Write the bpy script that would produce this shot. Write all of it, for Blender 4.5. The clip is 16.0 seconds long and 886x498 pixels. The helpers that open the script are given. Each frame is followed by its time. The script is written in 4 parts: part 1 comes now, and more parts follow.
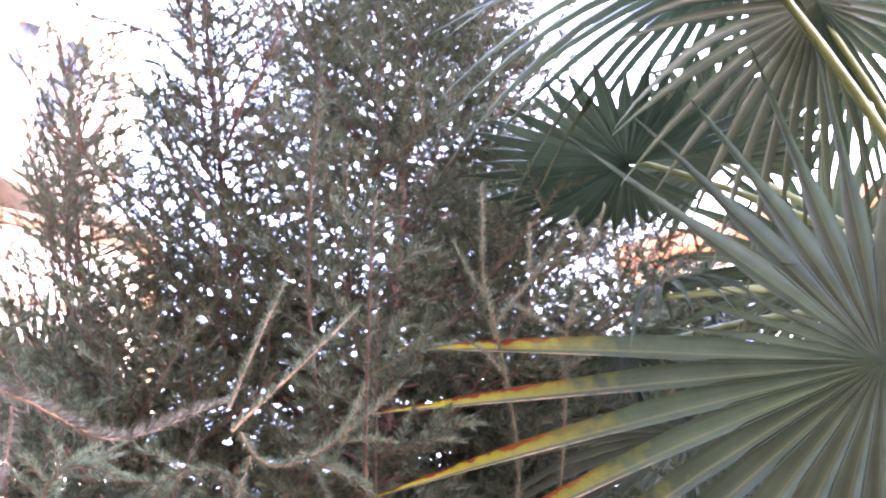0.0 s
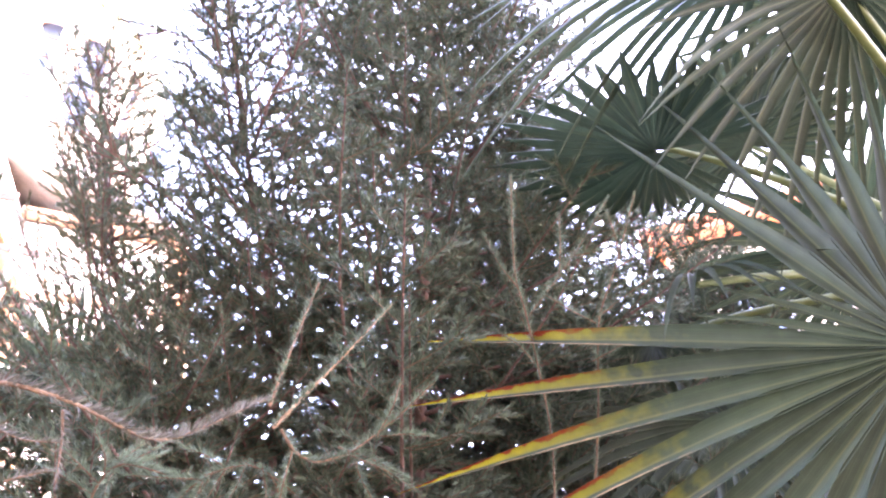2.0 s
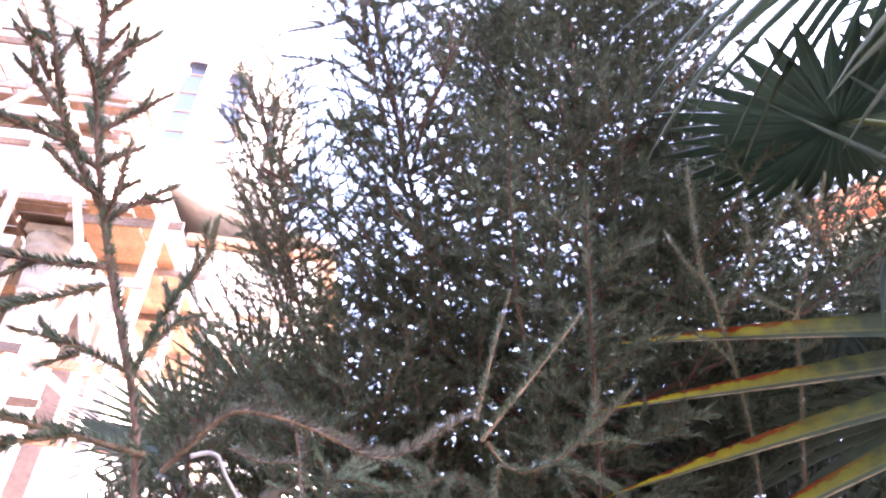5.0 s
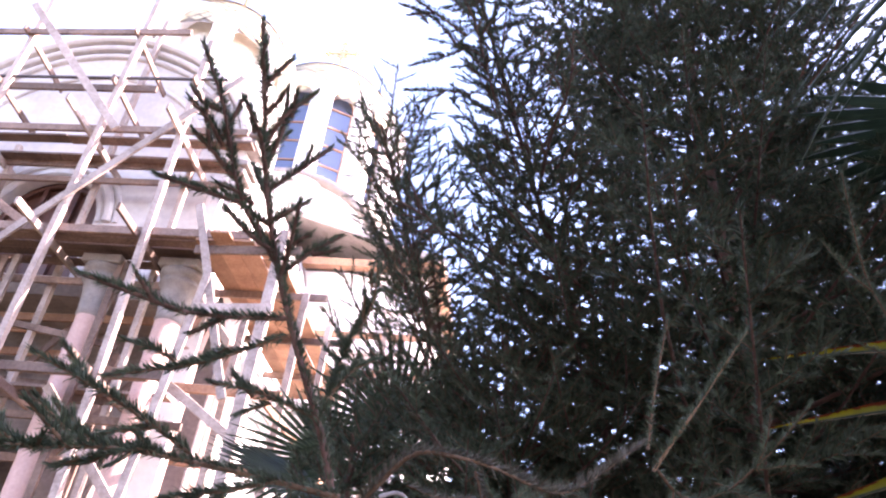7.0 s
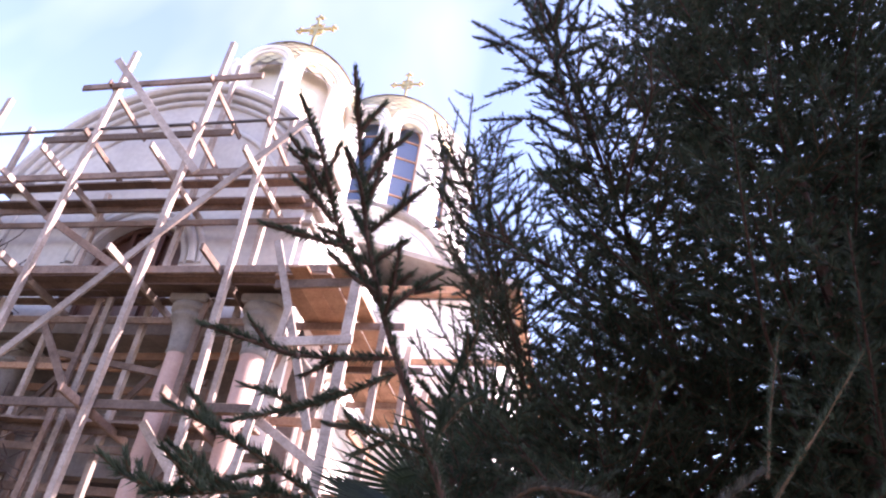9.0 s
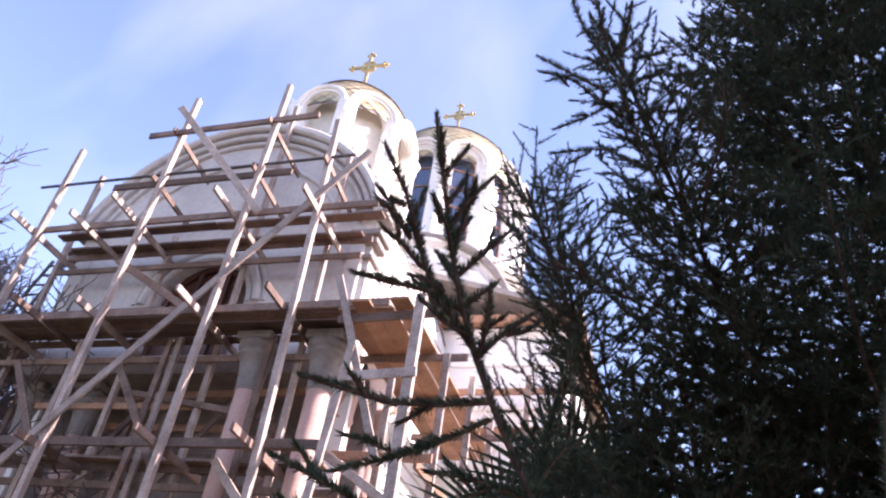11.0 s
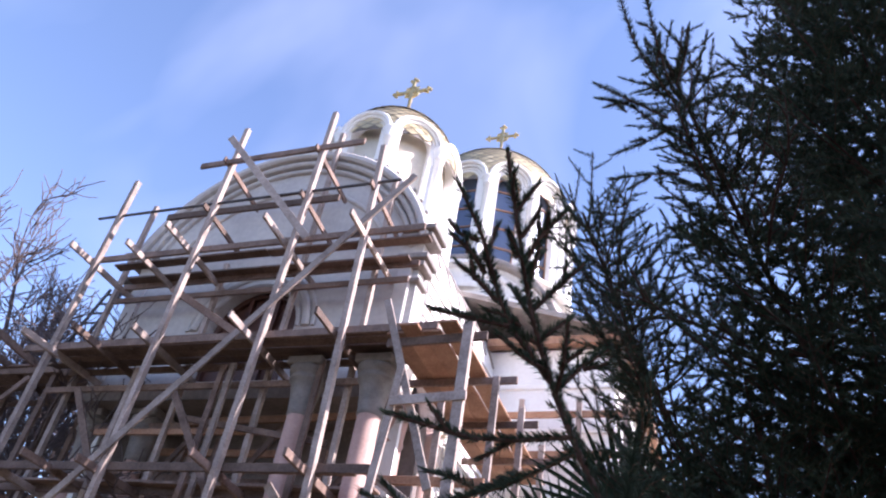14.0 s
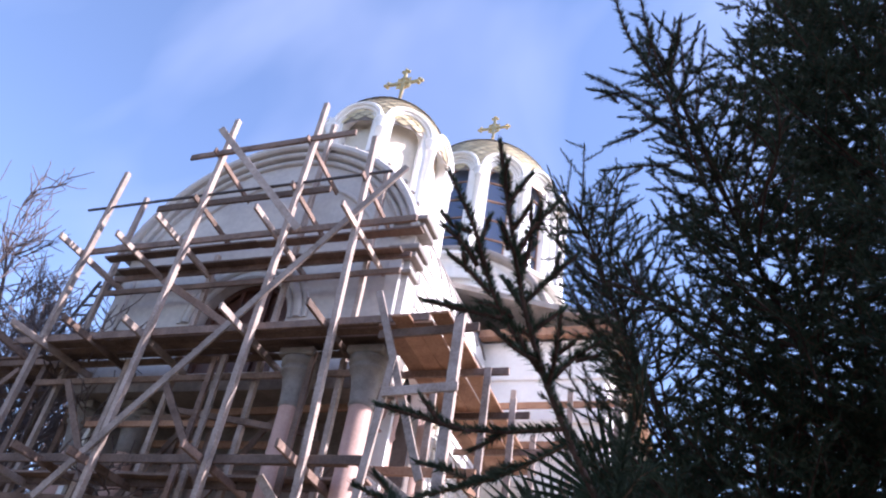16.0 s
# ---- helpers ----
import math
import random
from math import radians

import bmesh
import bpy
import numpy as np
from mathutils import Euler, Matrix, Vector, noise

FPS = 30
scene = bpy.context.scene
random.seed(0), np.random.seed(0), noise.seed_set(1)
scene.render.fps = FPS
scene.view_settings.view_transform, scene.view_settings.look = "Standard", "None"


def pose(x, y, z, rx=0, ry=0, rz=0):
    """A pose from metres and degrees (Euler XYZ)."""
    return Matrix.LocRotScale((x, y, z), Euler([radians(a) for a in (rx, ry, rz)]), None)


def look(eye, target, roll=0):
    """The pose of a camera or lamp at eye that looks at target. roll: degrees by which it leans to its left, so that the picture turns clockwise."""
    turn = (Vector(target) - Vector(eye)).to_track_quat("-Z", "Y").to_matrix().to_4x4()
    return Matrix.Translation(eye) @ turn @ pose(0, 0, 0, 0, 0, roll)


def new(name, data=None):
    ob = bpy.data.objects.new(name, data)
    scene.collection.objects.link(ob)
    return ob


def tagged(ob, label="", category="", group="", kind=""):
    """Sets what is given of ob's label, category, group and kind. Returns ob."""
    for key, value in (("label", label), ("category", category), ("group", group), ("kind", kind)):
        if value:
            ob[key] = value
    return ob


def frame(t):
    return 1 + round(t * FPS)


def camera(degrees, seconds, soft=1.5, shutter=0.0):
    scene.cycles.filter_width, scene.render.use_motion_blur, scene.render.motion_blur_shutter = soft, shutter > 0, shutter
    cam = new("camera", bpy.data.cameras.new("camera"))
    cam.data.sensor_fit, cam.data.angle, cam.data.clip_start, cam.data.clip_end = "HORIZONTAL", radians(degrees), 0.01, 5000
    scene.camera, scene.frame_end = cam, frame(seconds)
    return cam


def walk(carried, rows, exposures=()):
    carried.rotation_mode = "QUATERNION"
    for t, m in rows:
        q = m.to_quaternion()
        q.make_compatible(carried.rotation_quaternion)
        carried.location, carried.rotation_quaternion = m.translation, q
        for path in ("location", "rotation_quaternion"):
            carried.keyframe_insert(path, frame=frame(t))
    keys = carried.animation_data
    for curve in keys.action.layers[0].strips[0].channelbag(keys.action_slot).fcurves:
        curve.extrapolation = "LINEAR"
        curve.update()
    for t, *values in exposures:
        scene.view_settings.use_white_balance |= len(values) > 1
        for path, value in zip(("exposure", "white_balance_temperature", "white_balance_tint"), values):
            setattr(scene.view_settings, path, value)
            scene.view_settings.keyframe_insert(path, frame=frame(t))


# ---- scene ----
cam = camera(60.9, 16.0, soft=2.2)
PATH = [
    (0, (0.414, -0.25, 1.085), (0.327, 1.378, 2.244), 3.5),
    (0.5, (0.412, -0.251, 1.088), (0.33, 1.364, 2.265), 3.2),
    (1, (0.412, -0.257, 1.088), (0.316, 1.369, 2.249), 3.1),
    (1.5, (0.408, -0.259, 1.089), (0.301, 1.383, 2.225), 2.3),
    (2, (0.403, -0.26, 1.089), (0.254, 1.384, 2.218), 3.3),
    (2.5, (0.396, -0.259, 1.091), (0.192, 1.383, 2.215), 3.4),
    (3, (0.392, -0.258, 1.093), (0.129, 1.375, 2.218), 3.8),
    (3.5, (0.383, -0.255, 1.095), (0.051, 1.364, 2.221), 4.3),
    (4, (0.376, -0.251, 1.096), (-0.03, 1.367, 2.199), 5.1),
    (4.2, (0.37, -0.255, 1.094), (-0.054, 1.355, 2.202), 5.3),
    (6.3, (0.299, -0.314, 1.108), (-0.367, 1.234, 2.186), 5.9),
    (6.5, (0.296, -0.317, 1.109), (-0.396, 1.219, 2.187), 6.1),
    (7, (0.292, -0.327, 1.11), (-0.476, 1.16, 2.204), 7.1),
    (7.5, (0.287, -0.335, 1.114), (-0.516, 1.128, 2.216), 7.2),
    (8, (0.282, -0.339, 1.112), (-0.558, 1.101, 2.216), 7.2),
    (8.5, (0.277, -0.342, 1.114), (-0.603, 1.073, 2.221), 7.1),
    (9, (0.269, -0.354, 1.113), (-0.658, 1.014, 2.239), 7.9),
    (9.5, (0.263, -0.367, 1.113), (-0.7, 0.966, 2.252), 8.2),
    (12, (0.23, -0.399, 1.127), (-0.842, 0.803, 2.312), 9.6),
    (12.5, (0.227, -0.412, 1.122), (-0.86, 0.771, 2.313), 10.1),
    (13, (0.225, -0.418, 1.122), (-0.876, 0.741, 2.324), 10.5),
    (13.5, (0.225, -0.421, 1.123), (-0.884, 0.724, 2.332), 10.4),
    (14, (0.222, -0.42, 1.124), (-0.895, 0.725, 2.324), 10.4),
    (14.5, (0.22, -0.422, 1.123), (-0.896, 0.734, 2.314), 10.1),
    (15, (0.219, -0.422, 1.124), (-0.891, 0.742, 2.312), 10.1),
    (15.5, (0.22, -0.421, 1.125), (-0.891, 0.745, 2.312), 9.9),
    (16, (0.22, -0.419, 1.126), (-0.886, 0.752, 2.311), 9.8),
]
walk(cam, [(t, look(eye, target, roll)) for t, eye, target, roll in PATH],
     exposures=[(0.0, 5.45, 7500, 45), (3.0, 5.38, 7500, 45), (4.2, 5.0, 7400, 44), (6.3, 3.55, 7050, 41), (7.0, 3.02, 6900, 40), (9.0, 2.2, 6800, 39), (9.7, 1.95, 6700, 37), (12.0, 1.45, 6500, 31), (13.0, 1.28, 6200, 29), (16.0, 1.22, 6050, 26)])

# ---- world and sun ----
SUN_AZ, SUN_EL = 60.0, 35.0
world = bpy.data.worlds.new("world")
scene.world = world
world.use_nodes = True
wn, wl = world.node_tree.nodes, world.node_tree.links
wn.clear()
w_out = wn.new("ShaderNodeOutputWorld")
w_bg = wn.new("ShaderNodeBackground")
w_sky = wn.new("ShaderNodeTexSky")
w_sky.sky_type, w_sky.sun_disc = "NISHITA", False
w_sky.sun_elevation, w_sky.sun_rotation = radians(SUN_EL), radians(SUN_AZ)
w_sky.air_density, w_sky.dust_density, w_sky.ozone_density = 1.0, 0.6, 1.6
w_co = wn.new("ShaderNodeTexCoord")
w_map = wn.new("ShaderNodeMapping")
w_map.inputs["Scale"].default_value = (1.0, 1.6, 1.2)
w_map.inputs["Rotation"].default_value = (0.3, 0.2, 0.9)
w_noise = wn.new("ShaderNodeTexNoise")
w_noise.inputs["Scale"].default_value, w_noise.inputs["Detail"].default_value, w_noise.inputs["Distortion"].default_value = 1.7, 4.0, 0.6
w_ramp = wn.new("ShaderNodeMapRange")
w_ramp.inputs["From Min"].default_value, w_ramp.inputs["From Max"].default_value = 0.5, 0.85
w_ramp.inputs["To Max"].default_value = 0.2
w_mix = wn.new("ShaderNodeMix")
w_mix.data_type = "RGBA"
w_mix.inputs["B"].default_value = (6.0, 6.3, 7.2, 1)
wl.new(w_co.outputs["Generated"], w_map.inputs["Vector"])
wl.new(w_map.outputs["Vector"], w_noise.inputs["Vector"])
wl.new(w_noise.outputs["Fac"], w_ramp.inputs["Value"])
wl.new(w_ramp.outputs["Result"], w_mix.inputs["Factor"])
wl.new(w_sky.outputs["Color"], w_mix.inputs["A"])
wl.new(w_mix.outputs["Result"], w_bg.inputs["Color"])
wl.new(w_bg.outputs["Background"], w_out.inputs["Surface"])
w_bg.inputs["Strength"].default_value = 0.15

sun = new("sun", bpy.data.lights.new("sun", "SUN"))
sun.data.energy, sun.data.angle, sun.data.color = 5.0, radians(0.55), (1.0, 0.94, 0.87)
sun_dir = Vector((math.sin(radians(SUN_AZ)) * math.cos(radians(SUN_EL)), math.cos(radians(SUN_AZ)) * math.cos(radians(SUN_EL)), math.sin(radians(SUN_EL))))
sun.matrix_world = look(sun_dir * 60, (0, 0, 0))


# ---- materials ----
def material(name, dark, light, rough=0.7, scale=8.0, bump=0.2, metal=0.0, stretch=(1, 1, 1), spread=0.0, leaf=0.0, spec=0.4, island=False):
    m = bpy.data.materials.new(name)
    m.use_nodes = True
    n, l = m.node_tree.nodes, m.node_tree.links
    b = n["Principled BSDF"]
    co = n.new("ShaderNodeTexCoord")
    mp = n.new("ShaderNodeMapping")
    mp.inputs["Scale"].default_value = stretch
    l.new(co.outputs["Object"], mp.inputs["Vector"])
    big, fine = n.new("ShaderNodeTexNoise"), n.new("ShaderNodeTexNoise")
    big.inputs["Scale"].default_value, big.inputs["Detail"].default_value = scale, 5.0
    fine.inputs["Scale"].default_value, fine.inputs["Detail"].default_value = scale * 9, 6.0
    for t in (big, fine):
        l.new(mp.outputs["Vector"], t.inputs["Vector"])
    add = n.new("ShaderNodeMath")
    add.operation = "MULTIPLY_ADD"
    add.inputs[1].default_value = 0.45
    l.new(fine.outputs["Fac"], add.inputs[0])
    half = n.new("ShaderNodeMath")
    half.operation = "MULTIPLY"
    half.inputs[1].default_value = 0.62
    l.new(big.outputs["Fac"], half.inputs[0])
    l.new(half.outputs[0], add.inputs[2])
    ramp = n.new("ShaderNodeMapRange")
    ramp.inputs["From Min"].default_value, ramp.inputs["From Max"].default_value = 0.36, 0.7
    l.new(add.outputs[0], ramp.inputs["Value"])
    mix = n.new("ShaderNodeMix")
    mix.data_type = "RGBA"
    mix.inputs["A"].default_value, mix.inputs["B"].default_value = (*dark, 1), (*light, 1)
    l.new(ramp.outputs["Result"], mix.inputs["Factor"])
    colour = mix.outputs["Result"]
    if spread:
        if island:
            src = n.new("ShaderNodeNewGeometry").outputs["Random Per Island"]
        else:
            src = n.new("ShaderNodeObjectInfo").outputs["Random"]
        val = n.new("ShaderNodeMapRange")
        val.inputs["To Min"].default_value, val.inputs["To Max"].default_value = 1 - spread, 1 + spread
        l.new(src, val.inputs["Value"])
        hsv = n.new("ShaderNodeHueSaturation")
        l.new(val.outputs["Result"], hsv.inputs["Value"])
        l.new(colour, hsv.inputs["Color"])
        colour = hsv.outputs["Color"]
    l.new(colour, b.inputs["Base Color"])
    b.inputs["Roughness"].default_value, b.inputs["Metallic"].default_value = rough, metal
    b.inputs["Specular IOR Level"].default_value = spec
    if bump:
        bp = n.new("ShaderNodeBump")
        bp.inputs["Strength"].default_value, bp.inputs["Distance"].default_value = bump, 0.02
        l.new(add.outputs[0], bp.inputs["Height"])
        l.new(bp.outputs["Normal"], b.inputs["Normal"])
    if leaf:
        tr = n.new("ShaderNodeBsdfTranslucent")
        hs = n.new("ShaderNodeHueSaturation")
        hs.inputs["Hue"].default_value, hs.inputs["Saturation"].default_value, hs.inputs["Value"].default_value = 0.48, 1.15, 1.6
        l.new(colour, hs.inputs["Color"])
        l.new(hs.outputs["Color"], tr.inputs["Color"])
        ms = n.new("ShaderNodeMixShader")
        ms.inputs["Fac"].default_value = leaf
        l.new(b.outputs["BSDF"], ms.inputs[1])
        l.new(tr.outputs["BSDF"], ms.inputs[2])
        l.new(ms.outputs["Shader"], n["Material Output"].inputs["Surface"])
    return m


WHITE = material("white_plaster", (0.74, 0.72, 0.69), (0.84, 0.83, 0.81), 0.85, 1.2, 0.15)
FACADE = material("pale_plaster", (0.44, 0.41, 0.40), (0.60, 0.57, 0.54), 0.9, 0.9, 0.35)
# one even grey, darker than the front wall's plaster
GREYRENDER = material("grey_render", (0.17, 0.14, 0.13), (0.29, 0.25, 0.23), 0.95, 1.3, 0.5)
# kept near black so the added back wall bounces little light
LOW_BOUNCE = material("dark_low_bounce", (0.045, 0.045, 0.042), (0.09, 0.085, 0.08), 0.95, 0.9, 0.4)
STONE = material("grey_stone", (0.18, 0.16, 0.15), (0.31, 0.28, 0.26), 0.85, 5, 0.4)
PINK = material("pink_column_plaster", (0.44, 0.29, 0.25), (0.57, 0.39, 0.34), 0.8, 2.5, 0.25)
CREAM = material("cream_plaster", (0.66, 0.58, 0.46), (0.78, 0.70, 0.58), 0.85, 1.6, 0.2)
WOOD = material("weathered_board", (0.095, 0.060, 0.046), (0.25, 0.170, 0.135), 0.8, 2.2, 0.5, spread=0.35, stretch=(1, 1, 1))
PALEWOOD = material("pale_sawn_timber", (0.20, 0.15, 0.125), (0.44, 0.355, 0.31), 0.75, 2.6, 0.4, spread=0.22)
BROWNWOOD = material("brown_formwork_board", (0.22, 0.11, 0.065), (0.42, 0.24, 0.15), 0.8, 2.4, 0.4, spread=0.3)
DARK_OPENING_AND_FRAME = material("dark_opening_and_joinery", (0.06, 0.025, 0.018), (0.12, 0.05, 0.035), 0.45, 4, 0.2)
GOLD = material("gold_dome_tile", (0.56, 0.46, 0.27), (0.74, 0.64, 0.42), 0.5, 2.0, 0.1, metal=0.55, spread=0.22, island=True)
GILT = material("gilded_metal", (0.60, 0.44, 0.18), (0.75, 0.58, 0.28), 0.3, 6.0, 0.1, metal=0.9)
SEAM = material("dull_metal_flashing", (0.25, 0.21, 0.18), (0.40, 0.35, 0.31), 0.5, 3.0, 0.15, metal=0.4)
IRON = material("dark_iron", (0.05, 0.045, 0.045), (0.11, 0.09, 0.085), 0.6, 6.0, 0.2, metal=0.5)
EARTH = material("garden_earth", (0.07, 0.055, 0.035), (0.15, 0.13, 0.07), 0.95, 0.8, 0.6)
ROOFTILE = material("terracotta_roof", (0.42, 0.11, 0.05), (0.62, 0.20, 0.10), 0.85, 3.0, 0.4, spread=0.25)
BARK = material("spruce_bark", (0.075, 0.042, 0.034), (0.17, 0.10, 0.08), 0.9, 14, 0.6, stretch=(1, 1, 0.4))
TWIGBARK = material("young_twig_bark", (0.10, 0.060, 0.038), (0.20, 0.128, 0.082), 0.8, 30, 0.3)
TANBARK = material("tan_shoot_bark", (0.16, 0.092, 0.052), (0.29, 0.19, 0.115), 0.75, 40, 0.3)
PALEBARK = material("bleached_twig_bark", (0.26, 0.25, 0.25), (0.42, 0.40, 0.40), 0.7, 40, 0.2)
NEEDLE = material("spruce_needle", (0.036, 0.056, 0.036), (0.080, 0.110, 0.072), 0.6, 5, 0.0, spread=0.4, leaf=0.28, island=True)
NEEDLE_BLUE = material("bluish_spruce_needle", (0.052, 0.084, 0.056), (0.102, 0.146, 0.096), 0.5, 6, 0.0, spread=0.3, leaf=0.2, island=True)
NEEDLE_DULL = material("dull_brownish_needle", (0.065, 0.068, 0.052), (0.135, 0.125, 0.098), 0.6, 6, 0.0, spread=0.3, leaf=0.15, island=True)
DEADTWIG = material("bare_grey_twig", (0.08, 0.06, 0.06), (0.16, 0.122, 0.118), 0.9, 8, 0.3)
FRONDSTALK = material("palm_stalk", (0.09, 0.13, 0.05), (0.17, 0.21, 0.09), 0.5, 6, 0.2)
FIBRE = material("palm_trunk_fibre", (0.08, 0.05, 0.03), (0.2, 0.14, 0.09), 0.95, 20, 0.8, stretch=(1, 1, 0.3))


def frond_material(name, tipped):
    """Palm leaf: ribbed along its length with a paler midrib; with a yellowed half and browned rims where 'tipped' is above 0."""
    m = material(name, (0.015, 0.028, 0.017), (0.034, 0.054, 0.034), 0.5, 3, 0.12, leaf=0.25, spread=0.25, spec=0.25)
    n, l = m.node_tree.nodes, m.node_tree.links
    b = n["Principled BSDF"]
    old = b.inputs["Base Color"].links[0].from_socket
    users = [k.to_socket for k in old.links]
    uv = n.new("ShaderNodeUVMap")
    sep = n.new("ShaderNodeSeparateXYZ")
    l.new(uv.outputs["UV"], sep.inputs["Vector"])

    def math_node(op, a, c):
        q = n.new("ShaderNodeMath")
        q.operation = op
        for k, v in enumerate((a, c)):
            if isinstance(v, (int, float)):
                q.inputs[k].default_value = v
            else:
                l.new(v, q.inputs[k])
        return q.outputs[0]

    def span(v, lo, hi, to_lo=0.0, to_hi=1.0):
        q = n.new("ShaderNodeMapRange")
        q.inputs["From Min"].default_value, q.inputs["From Max"].default_value = lo, hi
        q.inputs["To Min"].default_value, q.inputs["To Max"].default_value = to_lo, to_hi
        l.new(v, q.inputs["Value"])
        return q.outputs["Result"]

    def blend(a, colour, fac):
        q = n.new("ShaderNodeMix")
        q.data_type = "RGBA"
        l.new(a, q.inputs["A"])
        q.inputs["B"].default_value = (*colour, 1)
        l.new(fac, q.inputs["Factor"])
        return q.outputs["Result"]

    u, v = sep.outputs["X"], sep.outputs["Y"]
    # fine ribs along the blade
    mp = n.new("ShaderNodeMapping")
    mp.inputs["Scale"].default_value = (1.5, 22.0, 1.0)
    l.new(uv.outputs["UV"], mp.inputs["Vector"])
    rib = n.new("ShaderNodeTexNoise")
    rib.inputs["Scale"].default_value, rib.inputs["Detail"].default_value = 1.6, 3.0
    l.new(mp.outputs["Vector"], rib.inputs["Vector"])
    hsv = n.new("ShaderNodeHueSaturation")
    l.new(span(rib.outputs["Fac"], 0.3, 0.7, 0.72, 1.28), hsv.inputs["Value"])
    l.new(old, hsv.inputs["Color"])
    colour = hsv.outputs["Color"]
    # pale midrib
    mid = span(math_node("ABSOLUTE", math_node("SUBTRACT", v, 0.5), 0.0), 0.02, 0.07, 0.55, 0.0)
    colour = blend(colour, (0.085, 0.105, 0.055), mid)
    if tipped:
        noi = n.new("ShaderNodeTexNoise")
        noi.inputs["Scale"].default_value, noi.inputs["Detail"].default_value = 45, 5.0
        co = n.new("ShaderNodeTexCoord")
        l.new(co.outputs["Object"], noi.inputs["Vector"])
        ragged = math_node("ADD", u, span(noi.outputs["Fac"], 0.3, 0.7, -0.07, 0.07))
        half = span(v, 0.62, 0.42)
        colour = blend(colour, (0.24, 0.23, 0.012), math_node("MULTIPLY", span(ragged, 0.42, 0.9), half))
        rim = span(math_node("ADD", v, span(noi.outputs["Fac"], 0.3, 0.7, -0.16, 0.16)), 0.17, 0.10)
        colour = blend(colour, (0.13, 0.028, 0.010), math_node("MULTIPLY", span(ragged, 0.50, 0.62), rim))
        low = span(math_node("ADD", v, span(noi.outputs["Fac"], 0.3, 0.7, -0.08, 0.08)), 0.86, 0.93)
        colour = blend(colour, (0.26, 0.19, 0.10), math_node("MULTIPLY", span(ragged, 0.42, 0.6), low))
    for sock in users:
        l.new(colour, sock)
    return m


FROND = frond_material("palm_leaf", 0)
FROND_TIPPED = frond_material("palm_leaf_yellowed", 1)

glass = bpy.data.materials.new("window_glass")
glass.use_nodes = True
_g = glass.node_tree.nodes["Principled BSDF"]
_g.inputs["Base Color"].default_value = (0.10, 0.13, 0.20, 1)
_g.inputs["Roughness"].default_value, _g.inputs["Metallic"].default_value = 0.12, 0.25
_g.inputs["Specular IOR Level"].default_value = 0.9


# ---- mesh helpers ----
def part(name, bm, mat, parent=None, label="", smooth=False):
    """Links a bmesh as one mesh object, under a thing or a part."""
    me = bpy.data.meshes.new(name)
    bmesh.ops.recalc_face_normals(bm, faces=bm.faces)
    bm.to_mesh(me)
    bm.free()
    me.materials.append(mat)
    if smooth:
        me.polygons.foreach_set("use_smooth", [True] * len(me.polygons))
    ob = new(name, me)
    if parent is not None:
        ob.parent = parent
    if label:
        ob["label"] = label
    return ob


def thing(name, m, label, category, group="", kind=""):
    ob = new(name)
    ob.matrix_world = m
    return tagged(ob, label, category, group, kind)


def box(bm, x0, x1, y0, y1, z0, z1, bevel=0.0):
    v = [bm.verts.new((x, y, z)) for x in (x0, x1) for y in (y0, y1) for z in (z0, z1)]
    fs = [bm.faces.new([v[i] for i in f]) for f in ((0, 1, 3, 2), (4, 6, 7, 5), (0, 4, 5, 1), (2, 3, 7, 6), (0, 2, 6, 4), (1, 5, 7, 3))]
    if bevel:
        es = list({e for f in fs for e in f.edges})
        bmesh.ops.bevel(bm, geom=es, offset=bevel, segments=1, affect="EDGES")
    return bm


def beam(bm, p, q, w, h, side=(0, 1, 0), bevel=0.006):
    """A board from p to q, w wide across 'side' and h the other way."""
    p, q = Vector(p), Vector(q)
    d = (q - p).normalized()
    s = Vector(side)
    s = (s - d * s.dot(d)).normalized()
    u = d.cross(s)
    v = [bm.verts.new(e + s * a * w / 2 + u * b * h / 2) for e in (p, q) for a in (-1, 1) for b in (-1, 1)]
    fs = [bm.faces.new([v[i] for i in f]) for f in ((0, 1, 3, 2), (4, 6, 7, 5), (0, 4, 5, 1), (2, 3, 7, 6), (0, 2, 6, 4), (1, 5, 7, 3))]
    if bevel:
        bmesh.ops.bevel(bm, geom=list({e for f in fs for e in f.edges}), offset=bevel, segments=1, affect="EDGES")
    return bm


def tube(bm, pts, radii, n=8, cap=True):
    pts = [Vector(p) for p in pts]
    rings = []
    for i, p in enumerate(pts):
        d = (pts[min(i + 1, len(pts) - 1)] - pts[max(i - 1, 0)]).normalized()
        s = d.cross(Vector((0.13, 0.31, 0.94))).normalized()
        u = d.cross(s)
        rings.append([bm.verts.new(p + (s * math.cos(2 * math.pi * k / n) + u * math.sin(2 * math.pi * k / n)) * radii[i]) for k in range(n)])
    for a, b in zip(rings, rings[1:]):
        for k in range(n):
            bm.faces.new((a[k], a[(k + 1) % n], b[(k + 1) % n], b[k]))
    if cap:
        bm.faces.new(rings[0][::-1])
        bm.faces.new(rings[-1])
    return bm


def lathe(bm, profile, x, y, n=24, a0=0.0, a1=2 * math.pi):
    """A turned form: profile of (radius, z) about the upright through x, y."""
    full = abs(a1 - a0 - 2 * math.pi) < 1e-6
    m = n if full else n + 1
    rings = [[bm.verts.new((x + r * math.cos(a0 + (a1 - a0) * k / n), y + r * math.sin(a0 + (a1 - a0) * k / n), z)) for k in range(m)] for r, z in profile]
    for a, b in zip(rings, rings[1:]):
        for k in range(n):
            bm.faces.new((a[k], a[(k + 1) % m], b[(k + 1) % m], b[k]))
    return bm


